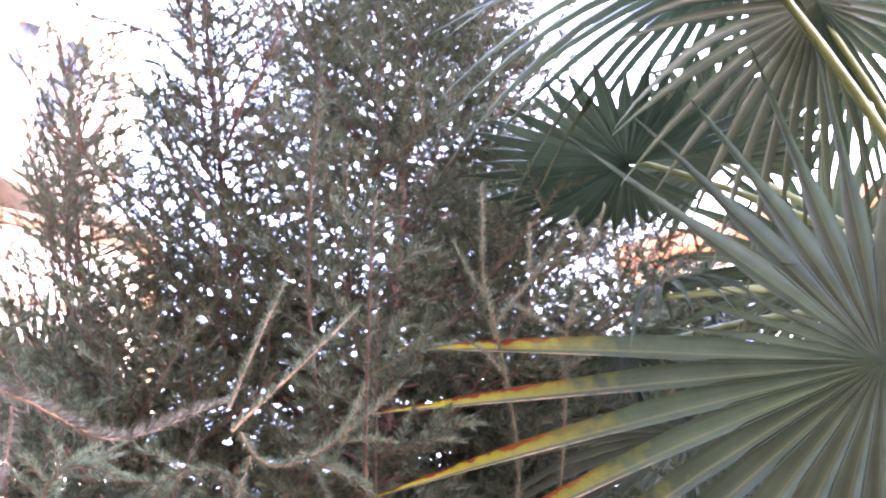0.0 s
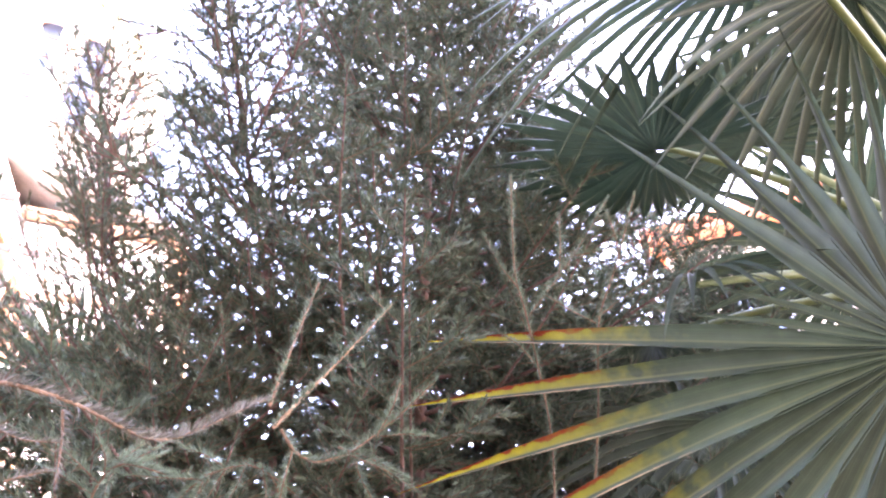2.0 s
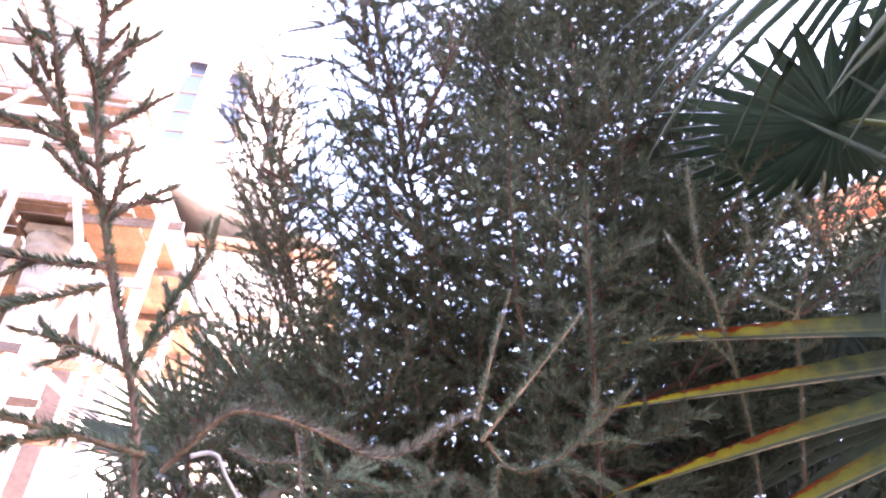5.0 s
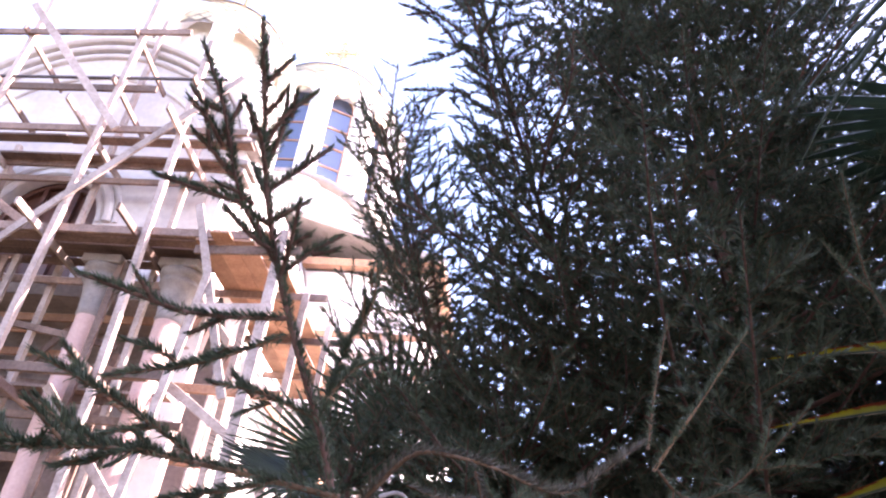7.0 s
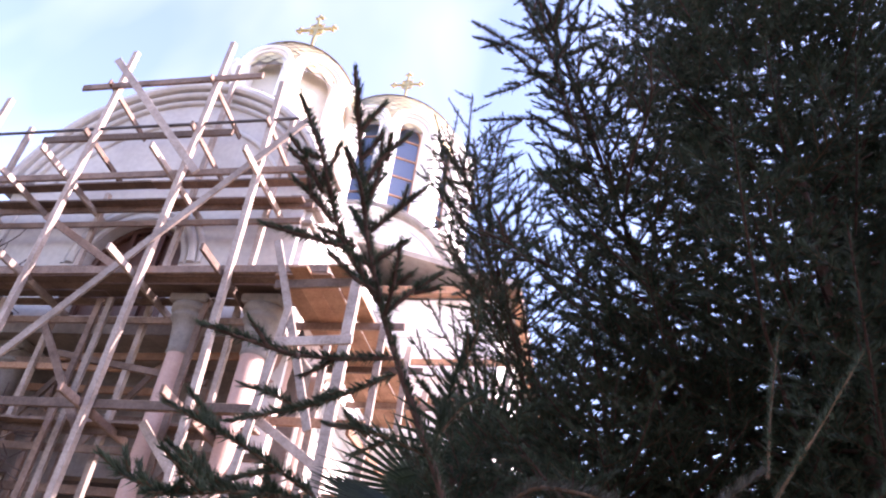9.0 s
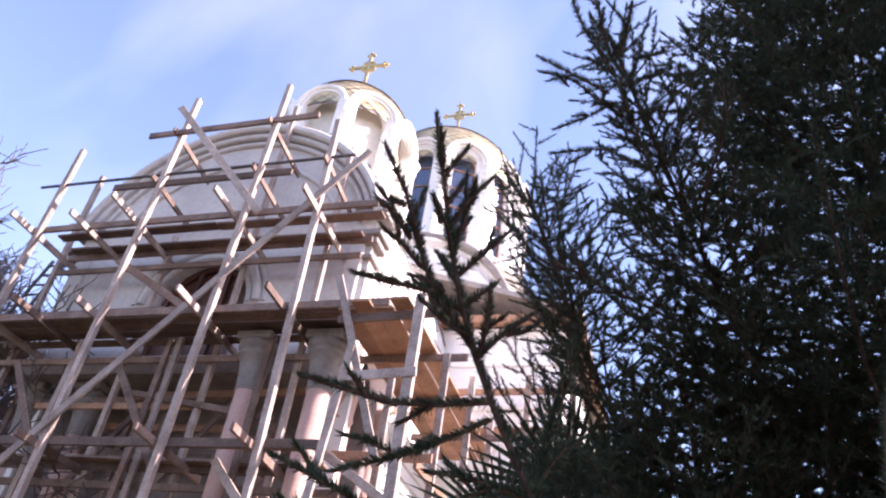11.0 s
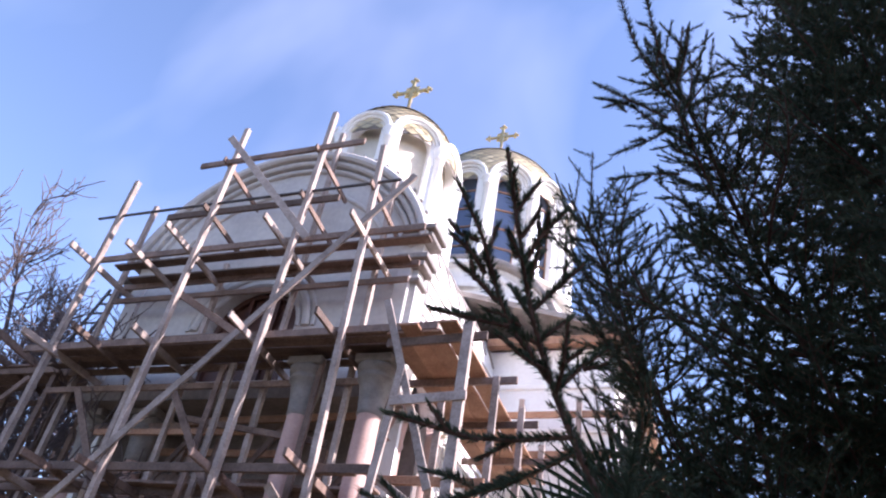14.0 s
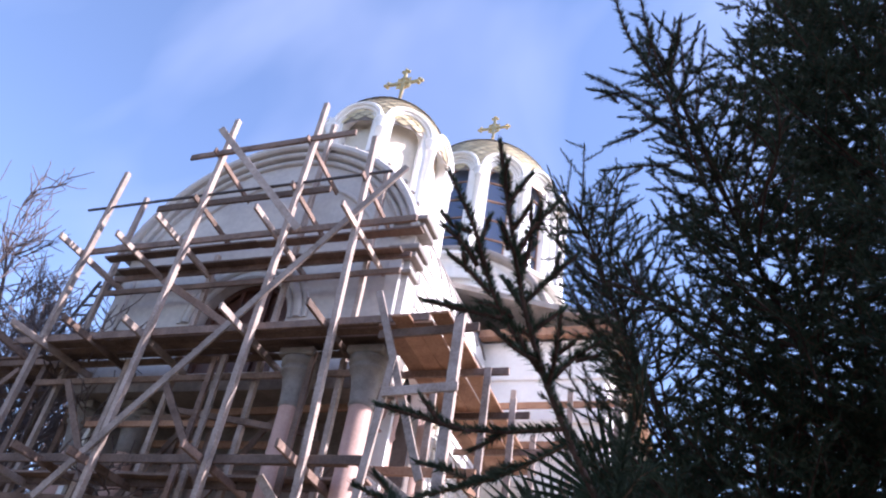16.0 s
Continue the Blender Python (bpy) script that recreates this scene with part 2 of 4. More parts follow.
def plate(bm, outline, holes, y0, y1):
    """An upright slab in the x-z plane from y0 to y1, with holes."""
    edges = []
    for loop in [outline, *holes]:
        vs = [bm.verts.new((x, y0, z)) for x, z in loop]
        edges += [bm.edges.new((vs[i], vs[(i + 1) % len(vs)])) for i in range(len(vs))]
    r = bmesh.ops.triangle_fill(bm, edges=edges, use_beauty=True)
    faces = [g for g in r["geom"] if isinstance(g, bmesh.types.BMFace)]
    ex = bmesh.ops.extrude_face_region(bm, geom=faces)
    for g in ex["geom"]:
        if isinstance(g, bmesh.types.BMVert):
            g.co.y += y1 - y0
    return bm


def arc_points(cx, cz, r, a0, a1, n):
    return [(cx + r * math.cos(radians(a0 + (a1 - a0) * i / n)), cz + r * math.sin(radians(a0 + (a1 - a0) * i / n))) for i in range(n + 1)]


def arc_band(bm, cx, cz, r0, r1, y0, y1, a0=0, a1=180, n=24):
    """A moulding bent round an arc in the x-z plane, from y0 (proud) to y1."""
    rows = []
    for i in range(n + 1):
        a = radians(a0 + (a1 - a0) * i / n)
        c, s = math.cos(a), math.sin(a)
        k = (r1 - r0) * 0.25
        sec = [(r0, y1), (r0, y0 + k), (r0 + k, y0), (r1 - k, y0), (r1, y0 + k), (r1, y1)]
        rows.append([bm.verts.new((cx + r * c, y, cz + r * s)) for r, y in sec])
    for a, b in zip(rows, rows[1:]):
        for k in range(6):
            bm.faces.new((a[k], a[(k + 1) % 6], b[(k + 1) % 6], b[k]))
    bm.faces.new(rows[0])
    bm.faces.new(rows[-1][::-1])
    return bm


# ---- ground ----
bm = bmesh.new()
bmesh.ops.create_grid(bm, x_segments=60, y_segments=60, size=1.0)
for v in bm.verts:
    r = v.co.length
    s = 6 + 400 * r ** 3
    v.co = Vector((v.co.x * s, v.co.y * s, 0.03 * noise.noise(Vector((v.co.x * s, v.co.y * s, 0)))))
    if r > 0.98:
        v.co *= 3
    v.co.z -= 0.03
ground = part("ground", bm, EARTH)
tagged(ground, "bare brown garden earth with sparse grass", "ground", kind="structure")

# ---- the church, in its own frame: x along the front, y into the building ----
SITE = pose(0.225, -0.421, 0, 0, 0, 19.83)
AX = -9.4                      # the church's axis
FRONT = 11.5                   # the front wall
HALF = 3.72                    # half the front's width
church = thing("church", SITE, "white plastered domed church under construction, with gold domes", "church")

# front wall: arched gable over a round-headed window and a door
GZ, GR = 9.86, 3.86
gable = arc_points(AX, GZ, GR, 15, 165, 32)
outline = [(AX + HALF, 7.45), (AX + HALF, gable[0][1]), *gable, (AX - HALF, gable[-1][1]), (AX - HALF, 7.45)]
WX, WR, WZ = AX, 1.12, 8.85
window_hole = [(WX + WR, 7.6), *arc_points(WX, WZ, WR, 0, 180, 20), (WX - WR, 7.6)]
front = part("front_wall", plate(bmesh.new(), outline, [window_hole], FRONT, FRONT + 0.5), FACADE, church, "pale unpainted plaster front wall with an arched gable")
# porch under it: back wall with doorways, and a soffit
doors = [[(AX + x + w, 0.02), (AX + x + w, 4.9), (AX + x - w, 4.9), (AX + x - w, 0.02)] for x, w in ((0, 1.0), (2.6, 0.55), (-2.6, 0.55))]
part("porch_wall", plate(bmesh.new(), [(AX + HALF, 0), (AX + HALF, 7.2), (AX - HALF, 7.2), (AX - HALF, 0)], doors, 13.0, 13.3), GREYRENDER, church, "dark grey render in the porch")
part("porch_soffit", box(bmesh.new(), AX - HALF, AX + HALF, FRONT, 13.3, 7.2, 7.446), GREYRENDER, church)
for r0, r1, d in ((3.50, 3.62, 0.10), (3.66, 3.80, 0.20), (3.82, 4.02, 0.32)):
    part("gable_moulding", arc_band(bmesh.new(), AX, GZ, r0, r1, FRONT - d, FRONT + 0.05, 14, 166, 40), FACADE, church)
part("gable_moulding", arc_band(bmesh.new(), AX, GZ - 0.15, 3.0, 3.1, FRONT - 0.06, FRONT + 0.05, 24, 156, 40), FACADE, church)
for r0, r1, d in ((1.13, 1.26, 0.04), (1.30, 1.48, 0.10), (1.52, 1.62, 0.05)):
    part("window_moulding", arc_band(bmesh.new(), WX, WZ, r0, r1, FRONT - d, FRONT + 0.05, 0, 180, 28), FACADE, church)
# smaller blind arches beside the window
for sx in (-1, 1):
    for r0, r1 in ((0.62, 0.70),):
        part("blind_arch_moulding", arc_band(bmesh.new(), AX + sx * 2.55, 8.1, r0, r1, FRONT - 0.06, FRONT + 0.05, 0, 180, 20), FACADE, church)
    bm = bmesh.new()
    box(bm, AX + sx * 3.42 - 0.16, AX + sx * 3.42 + 0.16, FRONT - 0.1, FRONT + 0.05, 7.65, 10.3, 0.02)
    part("pilaster", bm, FACADE, church)
# corner cornices, stepped out
for sx in (-1, 1):
    for z0, z1, d in ((10.92, 11.04, 0.36), (10.78, 10.9, 0.27), (10.25, 10.39, 0.24), (10.1, 10.23, 0.16), (9.75, 9.85, 0.09)):
        bm = bmesh.new()
        x = AX + sx * HALF
        lo, hi = (x - 0.45, x + d) if sx > 0 else (x - d, x + 0.45)
        box(bm, lo, hi, FRONT - d, FRONT + 0.4, z0, z1, 0.015)
        part("corner_cornice", bm, STONE, church)

# flat dark red sheet stands in for the dim inside of the opening
arched_window = part("window", plate(bmesh.new(), [(WX + WR + 0.05, 7.5), *arc_points(WX, WZ, WR + 0.05, 0, 180, 20), (WX - WR - 0.05, 7.5)], [], FRONT + 0.36, FRONT + 0.40), DARK_OPENING_AND_FRAME, church, "arched window opening, its dim reddish inside painted on a panel")
bm = bmesh.new()
arc_band(bm, WX, WZ, WR - 0.13, WR - 0.01, FRONT + 0.24, FRONT + 0.35, 0, 180, 22)
for x in (-WR + 0.07, -0.35, 0.35, WR - 0.07):
    h = WZ + math.sqrt(max(0, (WR - 0.1) ** 2 - x * x)) if abs(x) < 0.9 else WZ
    box(bm, WX + x - 0.05, WX + x + 0.05, FRONT + 0.26, FRONT + 0.35, 7.5, h)
box(bm, WX - WR + 0.05, WX + WR - 0.05, FRONT + 0.27, FRONT + 0.35, WZ - 0.06, WZ + 0.06)
part("frame", bm, DARK_OPENING_AND_FRAME, arched_window)
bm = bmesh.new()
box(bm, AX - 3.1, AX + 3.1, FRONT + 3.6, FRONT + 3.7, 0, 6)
part("inner_wall", bm, GREYRENDER, church, "dark grey inner wall behind the doorways")

# long walls of the narthex and nave; the flank has an arched opening into the porch
SIDE_Y, SIDE_Z, SIDE_R = 13.0, 7.6, 0.9
TURN_FLANK = Matrix(((0, 1, 0, 0), (1, 0, 0, 0), (0, 0, 1, 0), (0, 0, 0, 1)))
for sx in (-1, 1):
    x = AX + sx * HALF
    lo, hi = (x - 0.45, x) if sx > 0 else (x, x + 0.45)
    bm = bmesh.new()
    hole = [(SIDE_Y + SIDE_R, 0.3), *arc_points(SIDE_Y, SIDE_Z, SIDE_R, 0, 180, 20), (SIDE_Y - SIDE_R, 0.3)]
    plate(bm, [(FRONT + 0.502, 0), (22.0, 0), (22.0, 10.9), (FRONT + 0.502, 10.9)], [hole], lo, hi)
    bm.transform(TURN_FLANK)
    part("side_wall", bm, WHITE, church)
for r0, r1, d in ((0.9, 1.02, 0.05), (1.05, 1.22, 0.12)):
    bm = arc_band(bmesh.new(), SIDE_Y, SIDE_Z, r0, r1, AX + HALF + d, AX + HALF - 0.02, 0, 180, 22)
    bm.transform(TURN_FLANK)
    part("porch_moulding", bm, CREAM, church)
bm0 = bmesh.new()
x = AX + HALF
for vs in (((0, 0), (0.075, 0.0), (0.03, 0.27), (0, 0.27)),):
    a = [bm0.verts.new((px, 0, pz)) for px, pz in vs]
    b = [bm0.verts.new((px, 10.3, pz)) for px, pz in vs]
    for k in range(4):
        bm0.faces.new((a[k], a[(k + 1) % 4], b[(k + 1) % 4], b[k]))
    bm0.faces.new(a[::-1])
    bm0.faces.new(b)
course = part("course", bm0, WHITE, church, "white painted lapped course")
for i in range(18):
    c = course if i == 0 else course.copy()
    if i:
        scene.collection.objects.link(c)
    z = 5.4 + 0.3 * i
    c.location = (x + 0.001, FRONT + 0.51 if z > 8.8 else SIDE_Y + 1.26, z)
# barrel roof behind the gable
bm = bmesh.new()
rings = []
for y in (FRONT + 0.5, 22.0):
    rings.append([bm.verts.new((px, y, pz)) for px, pz in arc_points(AX, GZ + 0.02, GR, 12, 168, 24)])
for k in range(24):
    bm.faces.new((rings[0][k], rings[0][k + 1], rings[1][k + 1], rings[1][k]))
part("barrel_roof", bm, WHITE, church, "pale barrel roof")
bm = bmesh.new()
for i in range(14):
    arc_band(bm, AX, GZ + 0.02, GR, GR + 0.05, FRONT + 0.9 + 0.75 * i, FRONT + 0.95 + 0.75 * i, 14, 166, 24)
part("roof_seams", bm, SEAM, church)
bracket = None
for i in range(26):
    a = radians(18 + 144 * i / 25)
    if bracket is None:
        bracket = b = part("bracket", box(bmesh.new(), -0.035, 0.035, -0.035, 0.035, 0, 0.06), SEAM, church)
    else:
        b = bracket.copy()
        scene.collection.objects.link(b)
    b.location = (AX + 4.03 * math.cos(a), FRONT - 0.2, GZ + 4.03 * math.sin(a))
    b.rotation_euler = (0, math.pi / 2 - a, 0)

# main cube with its own arched gable, and the side arm
bm = bmesh.new()
plate(bm, [(AX + 4.4, 0), (AX + 4.4, 15.2), *arc_points(AX, 14.05, 4.4, 15, 165, 28), (AX - 4.4, 15.2), (AX - 4.4, 0)], [], 22.0, 30.5)
part("nave_block", bm, WHITE, church)
part("nave_gable_roof", arc_band(bmesh.new(), AX, 14.05, 4.38, 4.62, 21.6, 30.5, 12, 168, 40), SEAM, church, "dull metal flashing over the arch")
part("gable_moulding", arc_band(bmesh.new(), AX, 14.05, 3.85, 4.1, 21.85, 22.05, 12, 168, 40), WHITE, church)
bm = bmesh.new()
box(bm, -8.0, -2.45, 17.0, 29.0, 0, 11.35)
part("side_arm", bm, WHITE, church)
for z in (6.6, 9.0, 10.2):
    bm = bmesh.new()
    box(bm, -5.9, -2.37, 16.92, 29.0, z, z + 0.12, 0.02)
    part("string_course", bm, WHITE, church)
bm = bmesh.new()
beam(bm, (-8.0, 23, 13.4), (-1.95, 23, 11.5), 13.2, 0.16, (0, 1, 0))
part("arm_roof", bm, SEAM, church, "dull metal lean-to roof")
bm = bmesh.new()
box(bm, -5.75, -2.0, 16.55, 16.8, 11.3, 11.52)
box(bm, -2.2, -1.95, 16.55, 29.3, 11.25, 11.45)
part("eaves_board", bm, BROWNWOOD, church, "raw brown timber eaves board")

# drums with ringed arches, slim columns and tiled domes
def drum(cx, cy, r, bays, z0, zcap, zdome, ztop, glazed):
    step = 2 * math.pi / bays
    apo = r * math.cos(step / 2)
    half = r * math.sin(step / 2)
    t = part("drum", lathe(bmesh.new(), [(r * 0.80, z0), (r * 0.80, zcap + half * 0.8), (r * 0.3, zcap + half * 0.82)], cx, cy, 48), WHITE if glazed else CREAM, church, "white plastered drum with ringed arches" if glazed else "white drum with cream plastered niches", True)
    bm = bmesh.new()
    lathe(bm, [(r * 1.02, z0 - 1.0), (r * 1.02, z0 - 0.15), (r * 1.10, z0 - 0.1), (r * 1.10, z0 + 0.05), (r * 0.8, z0 + 0.06)], cx, cy, 48)
    part("base_ring", bm, WHITE, t)
    open_r = half * (0.52 if glazed else 0.60)
    for k in range(bays):
        turn = Matrix.Translation((cx, cy, 0)) @ Matrix.Rotation(k * step, 4, "Z")
        bm = bmesh.new()
        top = arc_points(0, zcap, half * 0.97, 0, 180, 20)
        plate(bm, [(half * 0.97, z0), *top, (-half * 0.97, z0)], [[(open_r, z0 + 0.35 * half), *arc_points(0, zcap, open_r, 0, 180, 16), (-open_r, z0 + 0.35 * half)]], -apo, -apo + r * 0.16)
        for r0, r1, d in ((0.62, 0.72, 0.03), (0.74, 0.86, 0.09), (0.86, 1.02, 0.17)):
            arc_band(bm, 0, zcap, half * r0, half * r1, -apo - d * r * 0.45, -apo + r * 0.3, 0, 180, 20)
        bm.transform(turn)
        bay = part("arch_bay", bm, WHITE, t)
        ca, sa = cx + r * 1.0 * math.sin((k + 0.5) * step), cy - r * 1.0 * math.cos((k + 0.5) * step)
        rc = half * 0.17
        bm = bmesh.new()
        lathe(bm, [(rc * 1.5, z0), (rc * 1.5, z0 + 0.2), (rc, z0 + 0.3), (rc, zcap - 0.42), (rc * 1.25, zcap - 0.40), (rc * 1.25, zcap - 0.34), (rc * 1.0, zcap - 0.3), (rc * 1.7, zcap - 0.08), (rc * 1.8, zcap), (rc * 0.2, zcap + 0.02)], ca, sa, 14)
        part("column", bm, WHITE, t, smooth=True)
        if glazed:
            bm = bmesh.new()
            plate(bm, [(open_r + 0.02, z0 + 0.3 * half), *arc_points(0, zcap, open_r + 0.02, 0, 180, 14), (-open_r - 0.02, z0 + 0.3 * half)], [], -apo + r * 0.10, -apo + r * 0.11)
            bm.transform(turn)
            pane = part("pane", bm, glass, t, "bluish window glass")
            bm = bmesh.new()
            for i in range(5):
                z = z0 + 0.4 * half + i * (zcap - z0) / 4.7
                box(bm, -open_r, open_r, -apo + r * 0.088, -apo + r * 0.099, z - 0.035, z + 0.035)
            arc_band(bm, 0, zcap, open_r - 0.06, open_r, -apo + r * 0.085, -apo + r * 0.099, 0, 180, 14)
            for sx in (-1, 1):
                box(bm, sx * open_r - 0.045, sx * open_r + 0.045, -apo + r * 0.085, -apo + r * 0.099, z0 + 0.35 * half, zcap)
            bm.transform(turn)
            part("window_frame", bm, BROWNWOOD, pane, "brown window frame")
    # dome: lozenge tiles laid on a shell
    prof = []
    for i in range(19):
        a = math.pi / 2 * i / 18
        prof.append((r * 0.955 * math.cos(a) ** 0.92 if i < 18 else 0.02, zdome + (ztop - zdome) * math.sin(a)))
    dome = part("dome", lathe(bmesh.new(), prof, cx, cy, 48), SEAM, t, "gold lozenge-tiled dome", True)
    bm = bmesh.new()
    rows, n = (15, 40) if glazed else (12, 28)
    def on(u, a, lift):
        e = math.pi / 2 * u
        rr = r * 0.955 * math.cos(e) ** 0.92
        return Vector((cx + (rr + lift) * math.cos(a), cy + (rr + lift) * math.sin(a), zdome + (ztop - zdome) * math.sin(e) + lift * math.sin(e)))
    for i in range(rows * 2 - 1):
        u = (i + 1) / (rows * 2 + 1)
        du = 0.94 / (rows * 2 + 1)
        for k in range(n):
            a = 2 * math.pi * (k + 0.5 * (i % 2)) / n
            da = math.pi / n * 0.94
            v = [bm.verts.new(on(max(0, u - du), a, 0.05)), bm.verts.new(on(u, a + da, 0.03)), bm.verts.new(on(u + du, a, 0.015)), bm.verts.new(on(u, a - da, 0.03))]
            bm.faces.new(v)
    tiles = part("tile_cover", bm, GOLD, dome, "gold lozenge tiles")
    tiles["kind"] = "stuff"
    # cross on its ball
    bm = bmesh.new()
    s = 0.62 if not glazed else 0.72
    neck = 0.55 if not glazed else 0.9
    lathe(bm, [(0.32 * s, ztop - 0.05), (0.34 * s, ztop + 0.1 * s), (0.15 * s, ztop + 0.18 * s), (0.30 * s, ztop + 0.32 * s), (0.36 * s, ztop + 0.5 * s), (0.28 * s, ztop + 0.7 * s), (0.12 * s, ztop + 0.82 * s), (0.09 * s, ztop + neck + 1.3 * s), (0.02, ztop + neck + 1.32 * s)], cx, cy, 20)
    part("finial", bm, GILT, dome, "gilded ball finial", True)
    bm = bmesh.new()
    zc = ztop + neck + 2.0 * s
    box(bm, cx - 0.09 * s, cx + 0.09 * s, cy - 0.05, cy + 0.05, ztop + neck + 1.1 * s, zc + 0.95 * s, 0.01)
    box(bm, cx - 0.95 * s, cx + 0.95 * s, cy - 0.045, cy + 0.045, zc - 0.09 * s, zc + 0.09 * s, 0.01)
    arc_band(bm, cx, zc, 0.34 * s, 0.46 * s, cy - 0.04, cy + 0.04, 0, 360, 24)
    for dx, dz in ((0.95, 0), (-0.95, 0), (0, 0.95)):
        for ex, ez in ((0, 0.16), (0, -0.16), (0.16, 0), (-0.16, 0)):
            q = Vector((cx + (dx + ex) * s, cy, zc + (dz + ez) * s))
            bmesh.ops.create_icosphere(bm, subdivisions=1, radius=0.12 * s, matrix=Matrix.Translation(q))
    for a in (45, 135, 225, 315):
        c, sn = math.cos(radians(a)), math.sin(radians(a))
        beam(bm, (cx + 0.1 * s * c, cy, zc + 0.1 * s * sn), (cx + 0.55 * s * c, cy, zc + 0.55 * s * sn), 0.05, 0.05)
    part("cross", bm, GILT, dome, "gilded openwork cross")
    return t


drum(AX + 0.1, 15.5, 2.14, 8, 13.4, 16.98, 17.05, 19.3, False)
drum(AX - 0.05, 25.5, 3.72, 12, 18.2, 22.85, 22.95, 26.85, True)
bm = bmesh.new()
box(bm, AX - 2.4, AX + 2.4, 13.1, 17.9, 11.0, 12.7, 0.05)
part("drum_plinth", bm, WHITE, church)

# porch columns before the front
def porch_column(x, y, zt):
    bm = bmesh.new()
    lathe(bm, [(0.30, 0), (0.30, 0.3), (0.22, 0.4), (0.205, zt - 0.95)], x, y, 24)
    c = part("column", bm, PINK, church, "pink plastered column with a grey stone capital", True)
    bm = bmesh.new()
    lathe(bm, [(0.205, zt - 0.95), (0.235, zt - 0.92), (0.22, zt - 0.85), (0.26, zt - 0.5), (0.31, zt - 0.30), (0.35, zt - 0.28), (0.35, zt - 0.23), (0.31, zt - 0.21), (0.34, zt - 0.15), (0.38, zt - 0.13), (0.39, zt - 0.02), (0.1, zt)], x, y, 24)
    part("capital", bm, STONE, c, "grey stone ringed capital", True)
    bm = bmesh.new()
    box(bm, x - 0.36, x + 0.36, y - 0.34, y + 0.34, zt, zt + 0.16, 0.02)
    part("abacus", bm, STONE, c)


for x, y, zt in ((AX - 3.6, 12.1, 7.02), (AX - 2.15, 12.1, 7.02), (AX + 2.2, 10.95, 7.45), (AX + 3.6, 10.95, 7.45)):
    porch_column(x, y, zt)
# columns in the arched opening of the flank
for y in (SIDE_Y - 0.78, SIDE_Y + 0.78):
    bm = bmesh.new()
    lathe(bm, [(0.2, 0), (0.2, 6.5), (0.23, 6.55), (0.21, 6.65), (0.26, 7.2), (0.31, 7.25), (0.31, 7.55), (0.1, 7.56)], AX + HALF - 0.2, y, 20)
    part("column", bm, PINK, church, smooth=True)

# ---- scaffolding round the front ----
scaffold = thing("scaffolding", SITE, "rough timber builders' scaffolding of boards and poles against the church front", "scaffolding")
rng = random.Random(5)


def board(name, p, q, w, h, mat=WOOD, side=(0, 1, 0), label=""):
    j = lambda a: Vector(a) + Vector((rng.uniform(-0.02, 0.02), rng.uniform(-0.02, 0.02), rng.uniform(-0.015, 0.015)))
    return part(name, beam(bmesh.new(), j(p), j(q), w, h, side), mat, scaffold, label)


# front row of standards
for xb, xt, zt in ((-12.75, -12.78, 12.2), (-10.12, -10.15, 13.55), (-7.80, -7.78, 13.6), (-5.88, -6.3, 12.3)):
    board("standard", (xb, 9.95, 0), (xt, 9.95, zt), 0.12, 0.115, PALEWOOD, label="pale sawn timber upright")
for x, zt in ((-13.2, 12.5), (-10.3, 10.4), (-8.35, 14.3), (-6.5, 12.4)):
    board("standard", (x + 0.15, 11.15, 0), (x, 11.15, zt), 0.11, 0.11, PALEWOOD)
# ledgers and platforms
for z, x0, x1 in ((5.15, -13.9, -5.1), (7.68, -13.6, -4.4), (9.92, -13.1, -5.0)):
    board("ledger", (x0, 10.03, z), (x1, 10.03, z + 0.05), 0.06, 0.15, label="weathered horizontal board")
    board("ledger", (x0 + 0.2, 11.08, z - 0.03), (x1 - 0.5, 11.08, z), 0.06, 0.14)
for z, x0, x1, lanes in ((5.22, -13.6, -5.3, (0, 3)), (7.78, -13.4, -4.5, (0, 1, 2, 3)), (10.0, -12.8, -5.4, (1, 3))):
    for k in lanes:
        y = 10.18 + 0.26 * k
        xm = rng.uniform(-10, -8.5)
        board("plank", (x0 + rng.uniform(-0.3, 0.3), y, z), (xm, y, z + 0.02), 0.23, 0.05, label="weathered platform plank")
        board("plank", (xm + 0.02, y, z + 0.02), (x1 + rng.uniform(-0.4, 0.4), y, z), 0.23, 0.05)
board("ledger", (-10.95, 9.88, 12.36), (-6.75, 9.88, 12.45), 0.06, 0.15)
board("ledger", (-11.4, 10.05, 10.98), (-7.1, 10.05, 11.02), 0.06, 0.16)
board("rod", (-13.4, 9.95, 11.15), (-5.7, 9.95, 11.22), 0.05, 0.05, IRON, label="thin dark rail")
board("ledger", (-12.9, 10.98, 9.45), (-5.6, 10.98, 9.5), 0.06, 0.13)
board("ledger", (-13.6, 11.0, 7.2), (-5.9, 11.0, 7.25), 0.06, 0.13)
board("ledger", (-12.0, 11.2, 6.35), (-8.0, 11.2, 6.35), 0.06, 0.12, BROWNWOOD)
board("ledger", (-9.9, 11.1, 6.6), (-6.6, 11.1, 6.1), 0.06, 0.12)
board("ledger", (-13.5, 10.03, 2.7), (-5.0, 10.03, 2.7), 0.06, 0.15)
board("ledger", (-13.5, 10.9, 4.75), (-5.0, 10.9, 4.75), 0.06, 0.13)
